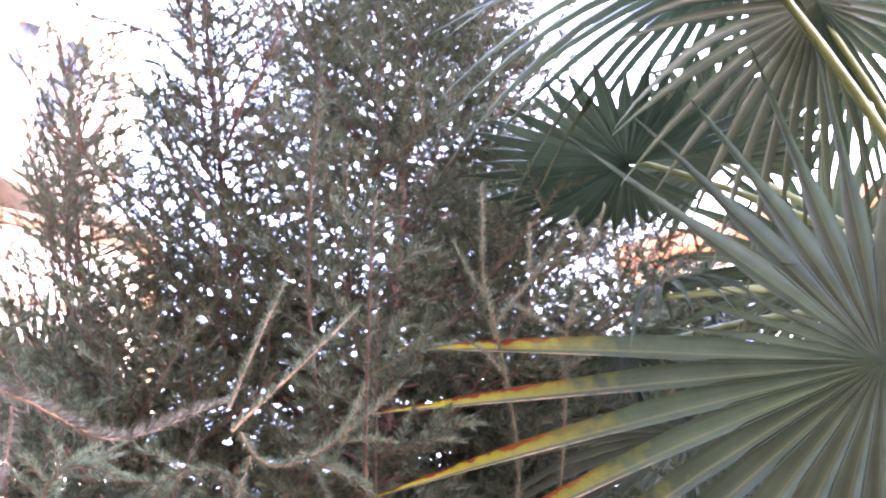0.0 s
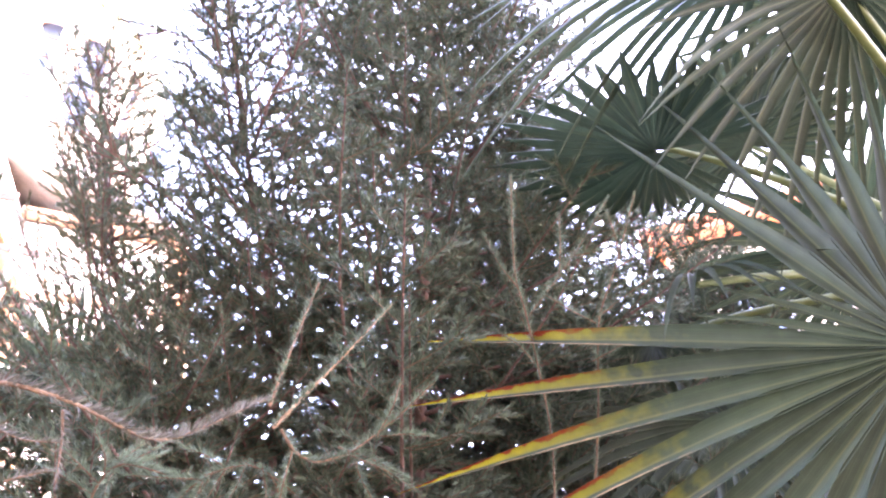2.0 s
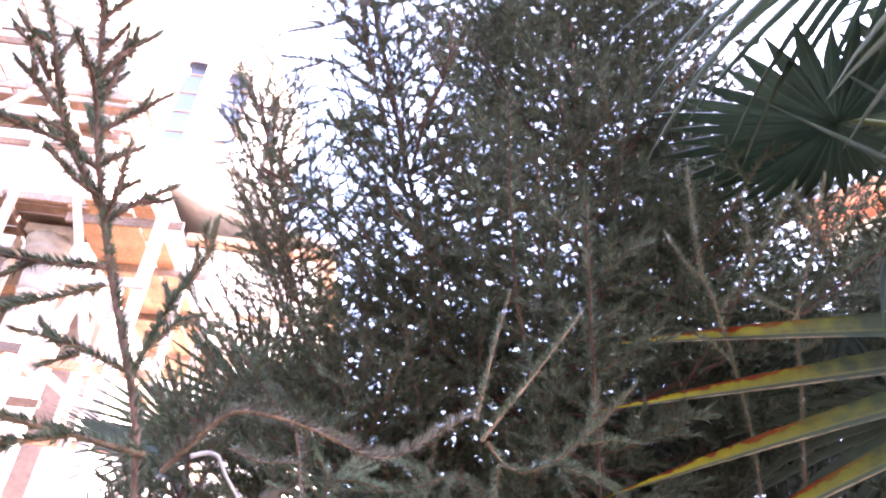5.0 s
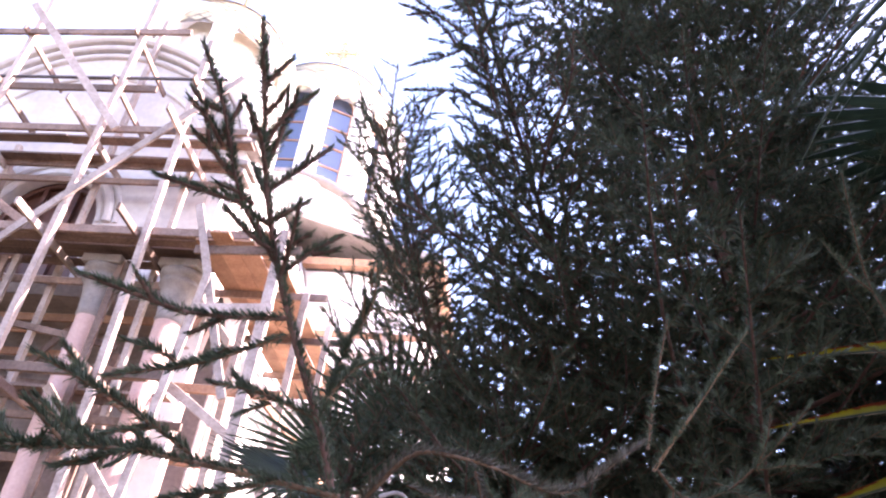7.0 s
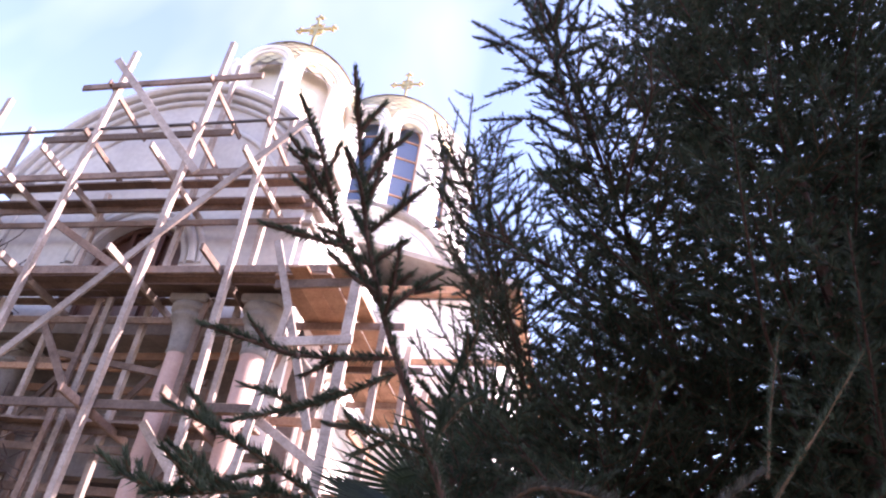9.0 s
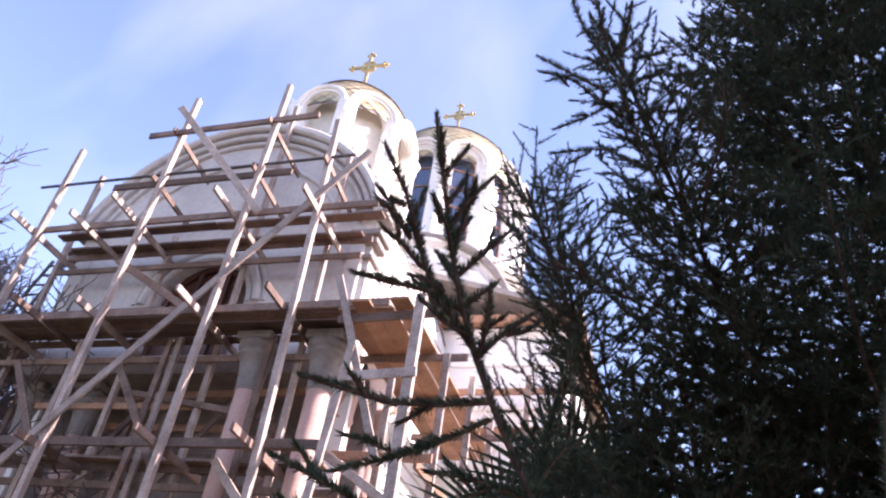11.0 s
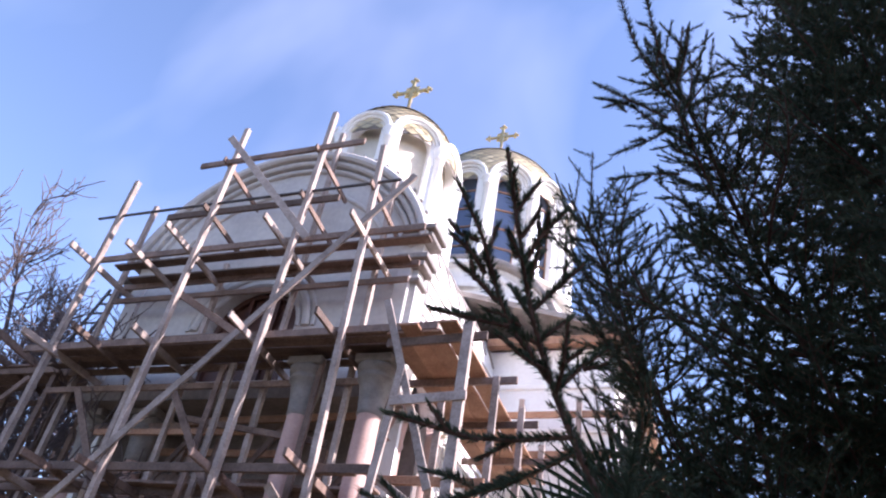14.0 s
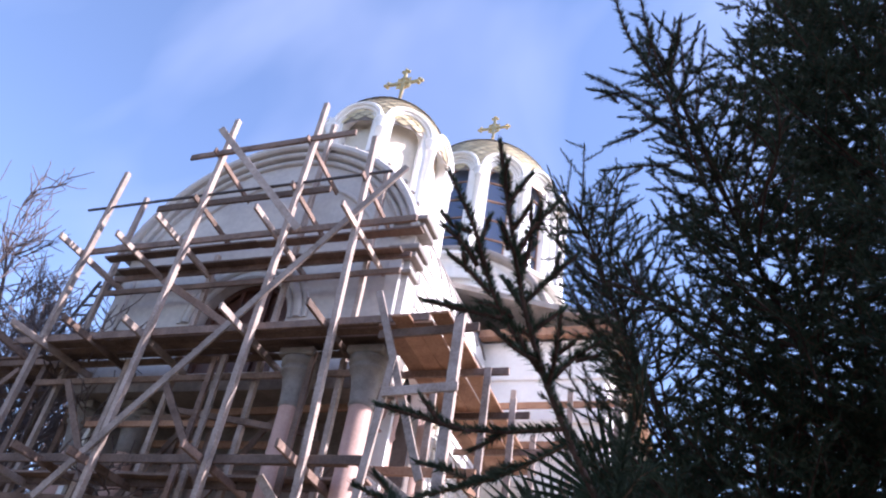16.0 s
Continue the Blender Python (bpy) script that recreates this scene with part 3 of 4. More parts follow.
# transoms poking out towards the garden
for x in (-12.8, -11.4, -10.2, -7.85, -6.2):
    for z in (5.05, 7.55, 9.8):
        x2 = x + rng.uniform(-0.15, 0.15)
        board("transom", (x2, 9.25 + rng.uniform(-0.2, 0.25), z + rng.uniform(-0.02, 0.12)), (x2, 11.45, z), 0.06, 0.14, rng.choice((WOOD, PALEWOOD)), (1, 0, 0))
for x, z in ((-10.2, 12.3), (-7.85, 12.3), (-10.2, 10.9), (-7.85, 10.95), (-6.25, 11.0)):
    board("transom", (x, 9.7, z + 0.05), (x, 11.4, z - 0.12), 0.05, 0.13, WOOD, (1, 0, 0))
# braces
board("brace", (-5.35, 9.86, 11.22), (-11.0, 9.86, 4.4), 0.05, 0.15, PALEWOOD, label="long pale diagonal brace")
board("brace", (-10.45, 9.84, 13.2), (-7.4, 9.84, 9.8), 0.05, 0.16, PALEWOOD)
board("brace", (-9.95, 10.6, 7.05), (-8.3, 10.6, 4.9), 0.05, 0.14)
board("brace", (-10.5, 10.15, 9.05), (-8.2, 10.9, 7.8), 0.05, 0.15)
board("brace", (-12.3, 10.6, 7.0), (-10.7, 10.6, 4.8), 0.05, 0.14)
board("brace", (-7.0, 10.3, 5.0), (-5.2, 10.3, 3.2), 0.05, 0.14, PALEWOOD)
board("brace", (-5.3, 10.2, 5.3), (-3.9, 10.2, 4.4), 0.05, 0.14, PALEWOOD)
for x in (-11.2, -9.1, -8.75, -6.9):
    board("prop", (x, 10.75, 0), (x + rng.uniform(-0.1, 0.1), 10.75, 7.55), 0.07, 0.12, rng.choice((WOOD, PALEWOOD)))
# side bay, running along the church's flank
board("standard", (-3.78, 10.0, 0), (-3.82, 10.0, 7.85), 0.12, 0.17, PALEWOOD, label="pale blue-grey square post")
board("standard", (-4.1, 10.0, 4.9), (-5.43, 10.0, 8.3), 0.05, 0.13, PALEWOOD)
board("standard", (-5.15, 9.98, 3.0), (-4.9, 9.98, 6.9), 0.06, 0.13, PALEWOOD)
board("standard", (-4.3, 10.6, 0), (-4.35, 10.6, 6.6), 0.06, 0.12, PALEWOOD)
board("ledger", (-4.95, 9.93, 6.28), (-3.7, 9.93, 6.36), 0.05, 0.16, PALEWOOD)
board("ledger", (-5.3, 10.08, 7.45), (-3.5, 10.08, 7.5), 0.06, 0.16)
for k in range(4):
    x = -5.15 + 0.34 * k
    board("plank", (x, 10.0 - 0.25 * (k % 2), 7.62), (x - 0.05, 16.8, 7.66), 0.33, 0.05, BROWNWOOD, (1, 0, 0), label="brown deck plank")
for y in (11.6, 13.4, 15.2):
    board("transom", (-5.55, y, 7.5), (-3.4, y, 7.52), 0.06, 0.14)
    board("standard", (-3.75, y, 0), (-3.75, y, 7.6 + 0.3 * (y > 12)), 0.07, 0.13, PALEWOOD)
    board("ledger", (-3.75, y - 0.9, 5.2), (-3.75, y + 0.9, 5.25), 0.06, 0.14, BROWNWOOD, (1, 0, 0))
board("ledger", (-5.3, 10.4, 5.2), (-3.4, 10.4, 5.15), 0.06, 0.14, BROWNWOOD)
board("ledger", (-5.3, 11.5, 4.4), (-3.2, 11.5, 4.35), 0.06, 0.14, BROWNWOOD)
for x0, x1, z in ((-5.3, -1.9, 9.2), (-5.0, -2.1, 8.2)):
    board("ledger", (x0, 16.4, z), (x1, 16.4, z + 0.04), 0.06, 0.17, BROWNWOOD)
for x in (-4.6, -3.2, -2.1):
    board("standard", (x, 16.3, 0), (x, 16.3, 9.6), 0.07, 0.13, PALEWOOD)

# scaffold bay on the far side, with a ladder
for x, y, zt in ((-14.9, 12.4, 8.1), (-15.9, 11.2, 8.2), (-14.5, 12.9, 9.4), (-16.8, 12.6, 8.0), (-14.0, 11.3, 8.4), (-17.6, 11.6, 8.1), (-15.3, 11.9, 7.9), (-16.3, 12.2, 7.9)):
    board("standard", (x, y, 0), (x + 0.08, y, zt), 0.08, 0.15, WOOD)
for z in (3.4, 5.3, 7.8):
    board("ledger", (-18.2, 11.2, z), (-13.4, 11.2, z + 0.05), 0.06, 0.15)
    board("ledger", (-18.0, 12.6, z - 0.1), (-13.4, 12.6, z), 0.06, 0.15)
for k in range(4):
    board("plank", (-17.9 + 0.2 * k, 11.3 + 0.3 * k, 7.95), (-13.5, 11.3 + 0.3 * k, 7.98), 0.26, 0.05)
for x in (-17.4, -16.6, -15.4, -14.6):
    board("transom", (x, 9.9, 8.12), (x + 0.1, 13.0, 7.8), 0.07, 0.16, WOOD, (1, 0, 0))
    board("transom", (x, 10.5, 5.2), (x + 0.1, 13.0, 5.2), 0.07, 0.14, WOOD, (1, 0, 0))
board("brace", (-17.8, 11.1, 4.2), (-14.4, 11.1, 7.6), 0.05, 0.14)
board("brace", (-13.6, 11.0, 4.4), (-16.8, 11.0, 7.4), 0.05, 0.14)
board("brace", (-17.2, 12.5, 2.4), (-14.2, 12.5, 5.6), 0.05, 0.14)
# boards, props and trestles stacked under the porch
for x0, x1, y, z, mat in ((-13.0, -9.6, 11.9, 6.75, WOOD), (-12.6, -8.4, 12.3, 5.9, WOOD), (-10.4, -6.4, 11.8, 6.85, BROWNWOOD), (-9.2, -6.0, 12.2, 5.5, WOOD), (-13.2, -7.2, 11.7, 4.3, WOOD), (-12.2, -6.2, 12.4, 3.5, WOOD), (-11.4, -8.0, 12.5, 6.5, BROWNWOOD)):
    board("ledger", (x0, y, z), (x1, y, z + rng.uniform(-0.12, 0.12)), 0.06, 0.15, mat)
for x in (-12.4, -11.7, -10.6, -9.7, -8.0, -7.3, -6.6):
    y = rng.uniform(11.6, 12.6)
    board("prop", (x, y, 0), (x + rng.uniform(-0.15, 0.15), y, rng.uniform(6.4, 7.15)), 0.08, 0.12, WOOD)
for x, z in ((-11.6, 4.6), (-9.4, 5.0), (-7.6, 4.4)):
    board("brace", (x, 12.0, z), (x + 1.3, 12.0, z + 1.9), 0.05, 0.13)
ladder = thing("ladder", SITE, "dark wooden ladder leaning between scaffold platforms", "ladder")
for x in (-14.75, -14.3):
    part("rail", beam(bmesh.new(), (x, 11.6, 7.98), (x + 0.35, 12.0, 10.6), 0.05, 0.08), IRON, ladder)
for i in range(8):
    z = 8.25 + 0.31 * i
    k = (z - 7.98) / 2.62
    part("rung", beam(bmesh.new(), (-14.75 + 0.35 * k, 11.6 + 0.4 * k, z), (-14.3 + 0.35 * k, 11.6 + 0.4 * k, z), 0.045, 0.045), IRON, ladder)


# ---- plants: meshes from numpy ----
def array_mesh(name, verts, faces, mat, parent=None, label="", uv=None, smooth=False):
    """verts (n, 3), faces (m, k) all with k corners."""
    me = bpy.data.meshes.new(name)
    k = faces.shape[1]
    me.vertices.add(len(verts))
    me.vertices.foreach_set("co", np.ascontiguousarray(verts, np.float32).ravel())
    me.loops.add(faces.size)
    me.loops.foreach_set("vertex_index", np.ascontiguousarray(faces, np.int32).ravel())
    me.polygons.add(len(faces))
    me.polygons.foreach_set("loop_start", np.arange(0, faces.size, k, dtype=np.int32))
    me.update(calc_edges=True)
    if uv is not None:
        layer = me.uv_layers.new(name="UVMap")
        layer.data.foreach_set("uv", np.ascontiguousarray(uv[faces.ravel()], np.float32).ravel())
    if smooth:
        me.polygons.foreach_set("use_smooth", np.ones(len(faces), bool))
    me.materials.append(mat)
    ob = new(name, me)
    if parent is not None:
        ob.parent = parent
    if label:
        ob["label"] = label
    return ob


def unit(v):
    return v / np.maximum(np.linalg.norm(v, axis=-1, keepdims=True), 1e-9)


def stems_mesh(name, stems, mat, parent, label="", n=5):
    """Tapered round stems, each (points, radius at foot, radius at tip)."""
    V, Fa, base = [], [], 0
    ang = np.arange(n) * 2 * np.pi / n
    for pts, r0, r1 in stems:
        P = np.asarray(pts, float)
        d = unit(np.gradient(P, axis=0))
        s = unit(np.cross(d, [0.13, 0.31, 0.94]))
        u = np.cross(d, s)
        r = np.linspace(r0, r1, len(P))[:, None, None]
        ring = P[:, None] + r * (s[:, None] * np.cos(ang)[None, :, None] + u[:, None] * np.sin(ang)[None, :, None])
        V.append(ring.reshape(-1, 3))
        i = np.arange(len(P) - 1)[:, None] * n
        k = np.arange(n)[None]
        Fa.append((np.stack([i + k, i + (k + 1) % n, i + n + (k + 1) % n, i + n + k], -1) + base).reshape(-1, 4))
        base += len(P) * n
    return array_mesh(name, np.concatenate(V), np.concatenate(Fa), mat, parent, label, smooth=True)


def needles_mesh(name, shoots, mat, parent, seed, width=0.0017, label=""):
    """Needles set round each shoot: (points, needles a metre, needle length)."""
    g = np.random.default_rng(seed)
    B, D, N, S = [], [], [], []
    for pts, dens, ln in shoots:
        P = np.asarray(pts, float)
        seg = np.linalg.norm(np.diff(P, axis=0), axis=1)
        tot = seg.sum()
        m = max(4, int(tot * dens))
        u = np.sort(g.random(m)) * tot
        c = np.concatenate([[0], np.cumsum(seg)])
        b = np.stack([np.interp(u, c, P[:, j]) for j in range(3)], 1)
        i = np.clip(np.searchsorted(c, u) - 1, 0, len(seg) - 1)
        t = unit(np.diff(P, axis=0))[i]
        s = unit(np.cross(t, [0.05, 0.02, 1.0]))
        up = np.cross(s, t)
        a = g.normal(0, 1.15, m) + np.pi / 2
        rad = s * np.cos(a)[:, None] + up * np.sin(a)[:, None]
        lean = np.radians(g.uniform(38, 66, m) * np.clip((tot - u) / (0.03), 0.35, 1))[:, None]
        B.append(b)
        D.append(t * np.cos(lean) + rad * np.sin(lean))
        S.append(unit(np.cross(D[-1], g.normal(0, 1, (m, 3)))))
        N.append(ln * g.uniform(0.7, 1.1, m))
    B, D, S, N = map(np.concatenate, (B, D, S, N))
    w = S * width / 2
    V = np.stack([B - w, B + w, B + D * N[:, None]], 1).reshape(-1, 3)
    return array_mesh(name, V, np.arange(len(V)).reshape(-1, 3), mat, parent, label)


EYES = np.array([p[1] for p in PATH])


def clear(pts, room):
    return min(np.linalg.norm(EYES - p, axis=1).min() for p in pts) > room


def bent(p, d, length, sag, rise, g, k=5, wob=0.03):
    """A branch from p along d: it sags, and lifts again to its tip."""
    s = np.linspace(0, 1, k)
    side = unit(np.cross(d, [0, 0, 1.0]))
    off = g.normal(0, wob, 2)
    P = p + np.outer(s * length, d)
    P[:, 2] += length * (-sag * np.sin(s * np.pi * 0.75) + rise * s ** 2.2)
    return P + np.outer(np.sin(s * np.pi) * off[0] * length, side)


def feather(P, g, stems, shoots, reach, gap, dens, nl, start=0.15, room=0.45, third=True, fwd=52, bare=0.0):
    """Side twigs in the flat of a branch, with twigs of their own."""
    seg = np.linalg.norm(np.diff(P, axis=0), axis=1)
    c = np.concatenate([[0], np.cumsum(seg)])
    tot = c[-1]
    u = tot * start
    sgn = 1
    while u < tot * 0.97:
        f = u / tot
        p = np.array([np.interp(u, c, P[:, j]) for j in range(3)])
        i = min(np.searchsorted(c, u) - 1, len(seg) - 1)
        t = unit(np.diff(P, axis=0))[max(i, 0)]
        s = unit(np.cross(t, [0, 0, 1.0])) * sgn
        a = radians(fwd + g.normal(0, 7))
        d = unit(t * math.cos(a) + s * math.sin(a) + np.array([0, 0, g.normal(-0.06, 0.12)]))
        ln = reach * (1.05 - f) ** 0.75 * g.uniform(0.65, 1.15) + 0.02
        Q = bent(p, d, ln, 0.05, 0.10, g, 4)
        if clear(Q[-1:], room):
            stems.append((Q, 0.0010 + 0.0035 * ln, 0.0008))
            if g.random() > bare:
                shoots.append((Q, dens, nl))
            if third and ln > 0.09:
                v = 0.3
                s3 = 1
                while v < 0.92:
                    q = Q[0] + (Q[-1] - Q[0]) * v
                    t3 = unit(Q[-1] - Q[0])
                    w3 = unit(np.cross(t3, [0, 0, 1.0])) * s3
                    d3 = unit(t3 * 0.70 + w3 * 0.72 + np.array([0, 0, g.normal(-0.05, 0.08)]))
                    l3 = ln * 0.5 * (1.12 - v) * g.uniform(0.8, 1.15) + 0.02
                    R = np.stack([q, q + d3 * l3 * 0.5, q + d3 * l3 + np.array([0, 0, 0.06 * l3])])
                    stems.append((R, 0.0011, 0.0007))
                    shoots.append((R, dens, nl))
                    s3 = -s3
                    v += 0.032 / ln * g.uniform(0.8, 1.2)
        sgn = -sgn
        u += gap * g.uniform(0.6, 1.25)
    shoots.append((P[int(len(P) * 0.3):], dens, nl))


def spruce(label, line, spread, whorl_gap, per, foot, seed, lo=0.12, reach=0.2, gap=0.05, dens=420, nl=0.014, width=0.0026, rise=(5, 50), needle=NEEDLE, room=0.45, r0=0.02, shape=0.9, third=True, avoid=None, bare=0.0):
    """A spruce or one of its leading stems: whorls of feathered branches up a straight stem."""
    g = np.random.default_rng(seed)
    t = thing("spruce_tree", Matrix.Identity(4), label, "tree", "young spruces")
    line = np.array(line, float)
    c = np.concatenate([[0], np.cumsum(np.linalg.norm(np.diff(line, axis=0), axis=1))])
    h = c[-1]
    k = np.linspace(0, 1, 24)
    axis = np.stack([np.interp(k * h, c, line[:, j]) for j in range(3)], 1)
    for _ in range(4):
        axis[1:-1] = (axis[:-2] + 2 * axis[1:-1] + axis[2:]) / 4
    stems_mesh("trunk", [(axis, r0, 0.004)], BARK, t, "reddish-brown spruce stem", 10)
    limbs, stems, shoots = [], [], []
    u = foot
    while u < h * 0.985:
        f = u / h
        p = np.array([np.interp(f, k, axis[:, j]) for j in range(3)])
        a0 = g.random() * 2 * math.pi
        for j in range(per):
            az = a0 + 2 * math.pi * j / per + g.normal(0, 0.25)
            el = radians(rise[0] + (rise[1] - rise[0]) * f + g.normal(0, 5))
            dv = np.array([math.cos(az) * math.cos(el), math.sin(az) * math.cos(el), math.sin(el)])
            ln = (spread * (1 - f) ** shape + lo) * g.uniform(0.75, 1.15)
            P = bent(p, dv, ln, 0.10, 0.14, g, 7)
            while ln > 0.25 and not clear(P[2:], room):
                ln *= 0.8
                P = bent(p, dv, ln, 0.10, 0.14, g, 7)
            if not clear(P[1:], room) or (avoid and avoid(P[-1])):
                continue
            limbs.append((P, 0.0022 + 0.0045 * ln, 0.0012))
            feather(P, g, stems, shoots, reach * (0.35 + 0.65 * min(1, ln / 0.6)), gap, dens, nl, 0.12, room, third, bare=bare)
        u += whorl_gap * g.uniform(0.75, 1.25) * (1 - 0.35 * f)
    shoots.append((axis[-4:], dens * 1.3, nl))
    for limb in limbs:
        stems_mesh("branch", [limb], BARK, t, "", 6)
    tw = stems_mesh("twig_mass", stems, TWIGBARK, t, "", 3)
    tw["kind"] = "stuff"
    ne = needles_mesh("needle_mass", shoots, needle, t, seed + 100, width)
    ne["kind"] = "stuff"
    return t


def near_branch(label, pts, twigs, dens, nl, seed, r=0.004, needle=NEEDLE, width=0.0016, sprigs=0, bark=None, fine=0):
    """One branch close by: its line, side shoots (foot, tip), bark and needles."""
    t = thing("spruce_branch", Matrix.Identity(4), label, "branch", "near spruce branches")
    g = np.random.default_rng(seed)
    def smooth(points):
        P = np.array(points, float)
        n = len(P)
        s = np.linspace(0, n - 1, 6 * (n - 1) + 1)
        Q = np.stack([np.interp(s, np.arange(n), P[:, j]) for j in range(3)], 1)
        for _ in range(3):
            Q[1:-1] = (Q[:-2] + 2 * Q[1:-1] + Q[2:]) / 4
        return Q
    main = smooth(pts)
    stems = [(main, r, r * 0.45)]
    shoots = [(main, dens, nl)]
    twigs = list(twigs)
    for i in range(sprigs):
        j = int(len(main) * (0.55 + 0.4 * i / sprigs))
        a = main[j]
        d = unit(main[min(j + 2, len(main) - 1)] - main[j - 1])
        out = unit(np.cross(d, g.normal(0, 1, 3)))
        twigs.append((a, a + (d * 0.75 + out * 0.75) * g.uniform(0.035, 0.085)))
    for a, b in list(twigs):
        a, b = np.array(a, float), np.array(b, float)
        ln = np.linalg.norm(b - a)
        for i in range(fine if ln > 0.06 else 0):
            d = unit(b - a)
            q = a + (b - a) * (0.25 + 0.6 * (i + g.random() * 0.6) / fine)
            out = unit(np.cross(d, g.normal(0, 1, 3)))
            twigs.append((q, q + (d * 0.78 + out * 0.62) * ln * g.uniform(0.22, 0.42)))
    for a, b in twigs:
        a, b = np.array(a, float), np.array(b, float)
        m = (a + b) / 2 + g.normal(0, 0.05, 3) * np.linalg.norm(b - a)
        Q = smooth([a, m, b])
        stems.append((Q, r * 0.6, r * 0.35))
        shoots.append((Q, dens, nl))
    for i, st in enumerate(stems):
        stems_mesh("twig" if i else "stem", [st], bark or (TWIGBARK if r < 0.004 else BARK), t, "", 7)
    ne = needles_mesh("needle_mass", shoots, needle, t, seed + 1, width)
    ne["kind"] = "stuff"
    return t


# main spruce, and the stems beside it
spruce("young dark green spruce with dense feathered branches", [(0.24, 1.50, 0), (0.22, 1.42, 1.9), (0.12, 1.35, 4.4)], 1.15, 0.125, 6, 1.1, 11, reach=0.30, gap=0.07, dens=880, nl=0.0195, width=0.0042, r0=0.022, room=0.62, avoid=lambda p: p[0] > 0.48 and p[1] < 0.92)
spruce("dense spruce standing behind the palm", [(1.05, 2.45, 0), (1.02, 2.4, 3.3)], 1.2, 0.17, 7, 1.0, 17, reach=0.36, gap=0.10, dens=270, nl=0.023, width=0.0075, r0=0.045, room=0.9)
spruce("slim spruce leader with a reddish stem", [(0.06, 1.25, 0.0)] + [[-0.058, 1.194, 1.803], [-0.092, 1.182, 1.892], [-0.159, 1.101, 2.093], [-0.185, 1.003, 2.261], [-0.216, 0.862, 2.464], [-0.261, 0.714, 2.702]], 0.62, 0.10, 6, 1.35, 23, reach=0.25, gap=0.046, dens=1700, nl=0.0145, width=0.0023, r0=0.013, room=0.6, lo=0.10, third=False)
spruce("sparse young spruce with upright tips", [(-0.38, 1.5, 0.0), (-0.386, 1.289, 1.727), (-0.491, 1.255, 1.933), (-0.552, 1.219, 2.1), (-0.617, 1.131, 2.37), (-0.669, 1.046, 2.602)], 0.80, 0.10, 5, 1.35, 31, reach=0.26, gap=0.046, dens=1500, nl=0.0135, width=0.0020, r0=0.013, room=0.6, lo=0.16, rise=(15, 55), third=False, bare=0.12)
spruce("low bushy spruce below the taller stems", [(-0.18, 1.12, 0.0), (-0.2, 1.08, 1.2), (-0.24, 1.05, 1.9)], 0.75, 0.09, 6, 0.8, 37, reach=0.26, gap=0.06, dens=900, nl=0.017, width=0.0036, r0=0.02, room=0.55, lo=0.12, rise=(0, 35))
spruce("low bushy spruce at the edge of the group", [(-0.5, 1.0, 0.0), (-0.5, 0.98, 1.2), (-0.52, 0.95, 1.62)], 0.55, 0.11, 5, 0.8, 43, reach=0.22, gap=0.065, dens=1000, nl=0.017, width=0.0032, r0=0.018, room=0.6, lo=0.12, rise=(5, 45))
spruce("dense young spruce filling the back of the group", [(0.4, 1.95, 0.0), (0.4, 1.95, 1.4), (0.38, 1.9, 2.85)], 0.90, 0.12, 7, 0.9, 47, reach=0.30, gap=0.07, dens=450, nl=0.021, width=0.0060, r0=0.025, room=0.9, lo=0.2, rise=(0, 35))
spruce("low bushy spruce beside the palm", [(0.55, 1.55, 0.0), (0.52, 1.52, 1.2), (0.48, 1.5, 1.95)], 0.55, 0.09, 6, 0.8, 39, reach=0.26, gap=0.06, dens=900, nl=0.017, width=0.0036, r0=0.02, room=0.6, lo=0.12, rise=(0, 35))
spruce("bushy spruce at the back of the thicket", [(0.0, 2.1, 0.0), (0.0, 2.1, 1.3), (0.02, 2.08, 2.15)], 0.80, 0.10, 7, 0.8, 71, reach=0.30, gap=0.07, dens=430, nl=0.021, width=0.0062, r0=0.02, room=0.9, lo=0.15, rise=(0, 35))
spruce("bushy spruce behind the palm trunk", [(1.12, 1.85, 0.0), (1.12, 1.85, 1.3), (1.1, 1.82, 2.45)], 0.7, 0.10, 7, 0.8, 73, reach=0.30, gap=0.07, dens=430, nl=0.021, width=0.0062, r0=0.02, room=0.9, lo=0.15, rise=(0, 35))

near_branch("thin near spruce leader with upright tips", [(-0.03, 0.42, 0.0), (-0.06, 0.36, 0.8), (-0.116, 0.31, 1.30), (-0.195, 0.284, 1.468), (-0.225, 0.26, 1.555), (-0.232, 0.214, 1.638), (-0.228, 0.167, 1.732), (-0.22, 0.118, 1.817)],
            [((-0.225, 0.26, 1.555), (-0.268, 0.16, 1.69)), ((-0.262, 0.18, 1.66), (-0.277, 0.095, 1.773)), ((-0.273, 0.17, 1.673), (-0.294, 0.12, 1.709)), ((-0.25, 0.20, 1.608), (-0.314, 0.132, 1.61)), ((-0.263, 0.19, 1.64), (-0.294, 0.141, 1.677)), ((-0.272, 0.163, 1.69), (-0.253, 0.157, 1.734)),
             ((-0.232, 0.22, 1.637), (-0.172, 0.238, 1.701)), ((-0.232, 0.205, 1.665), (-0.205, 0.178, 1.745)), ((-0.231, 0.235, 1.60), (-0.195, 0.25, 1.633)), ((-0.221, 0.265, 1.545), (-0.162, 0.284, 1.60)), ((-0.205, 0.275, 1.49), (-0.295, 0.198, 1.47)), ((-0.28, 0.205, 1.468), (-0.323, 0.10, 1.46))], 4000, 0.0145, 61, 0.0052, width=0.0022, sprigs=9, fine=1)
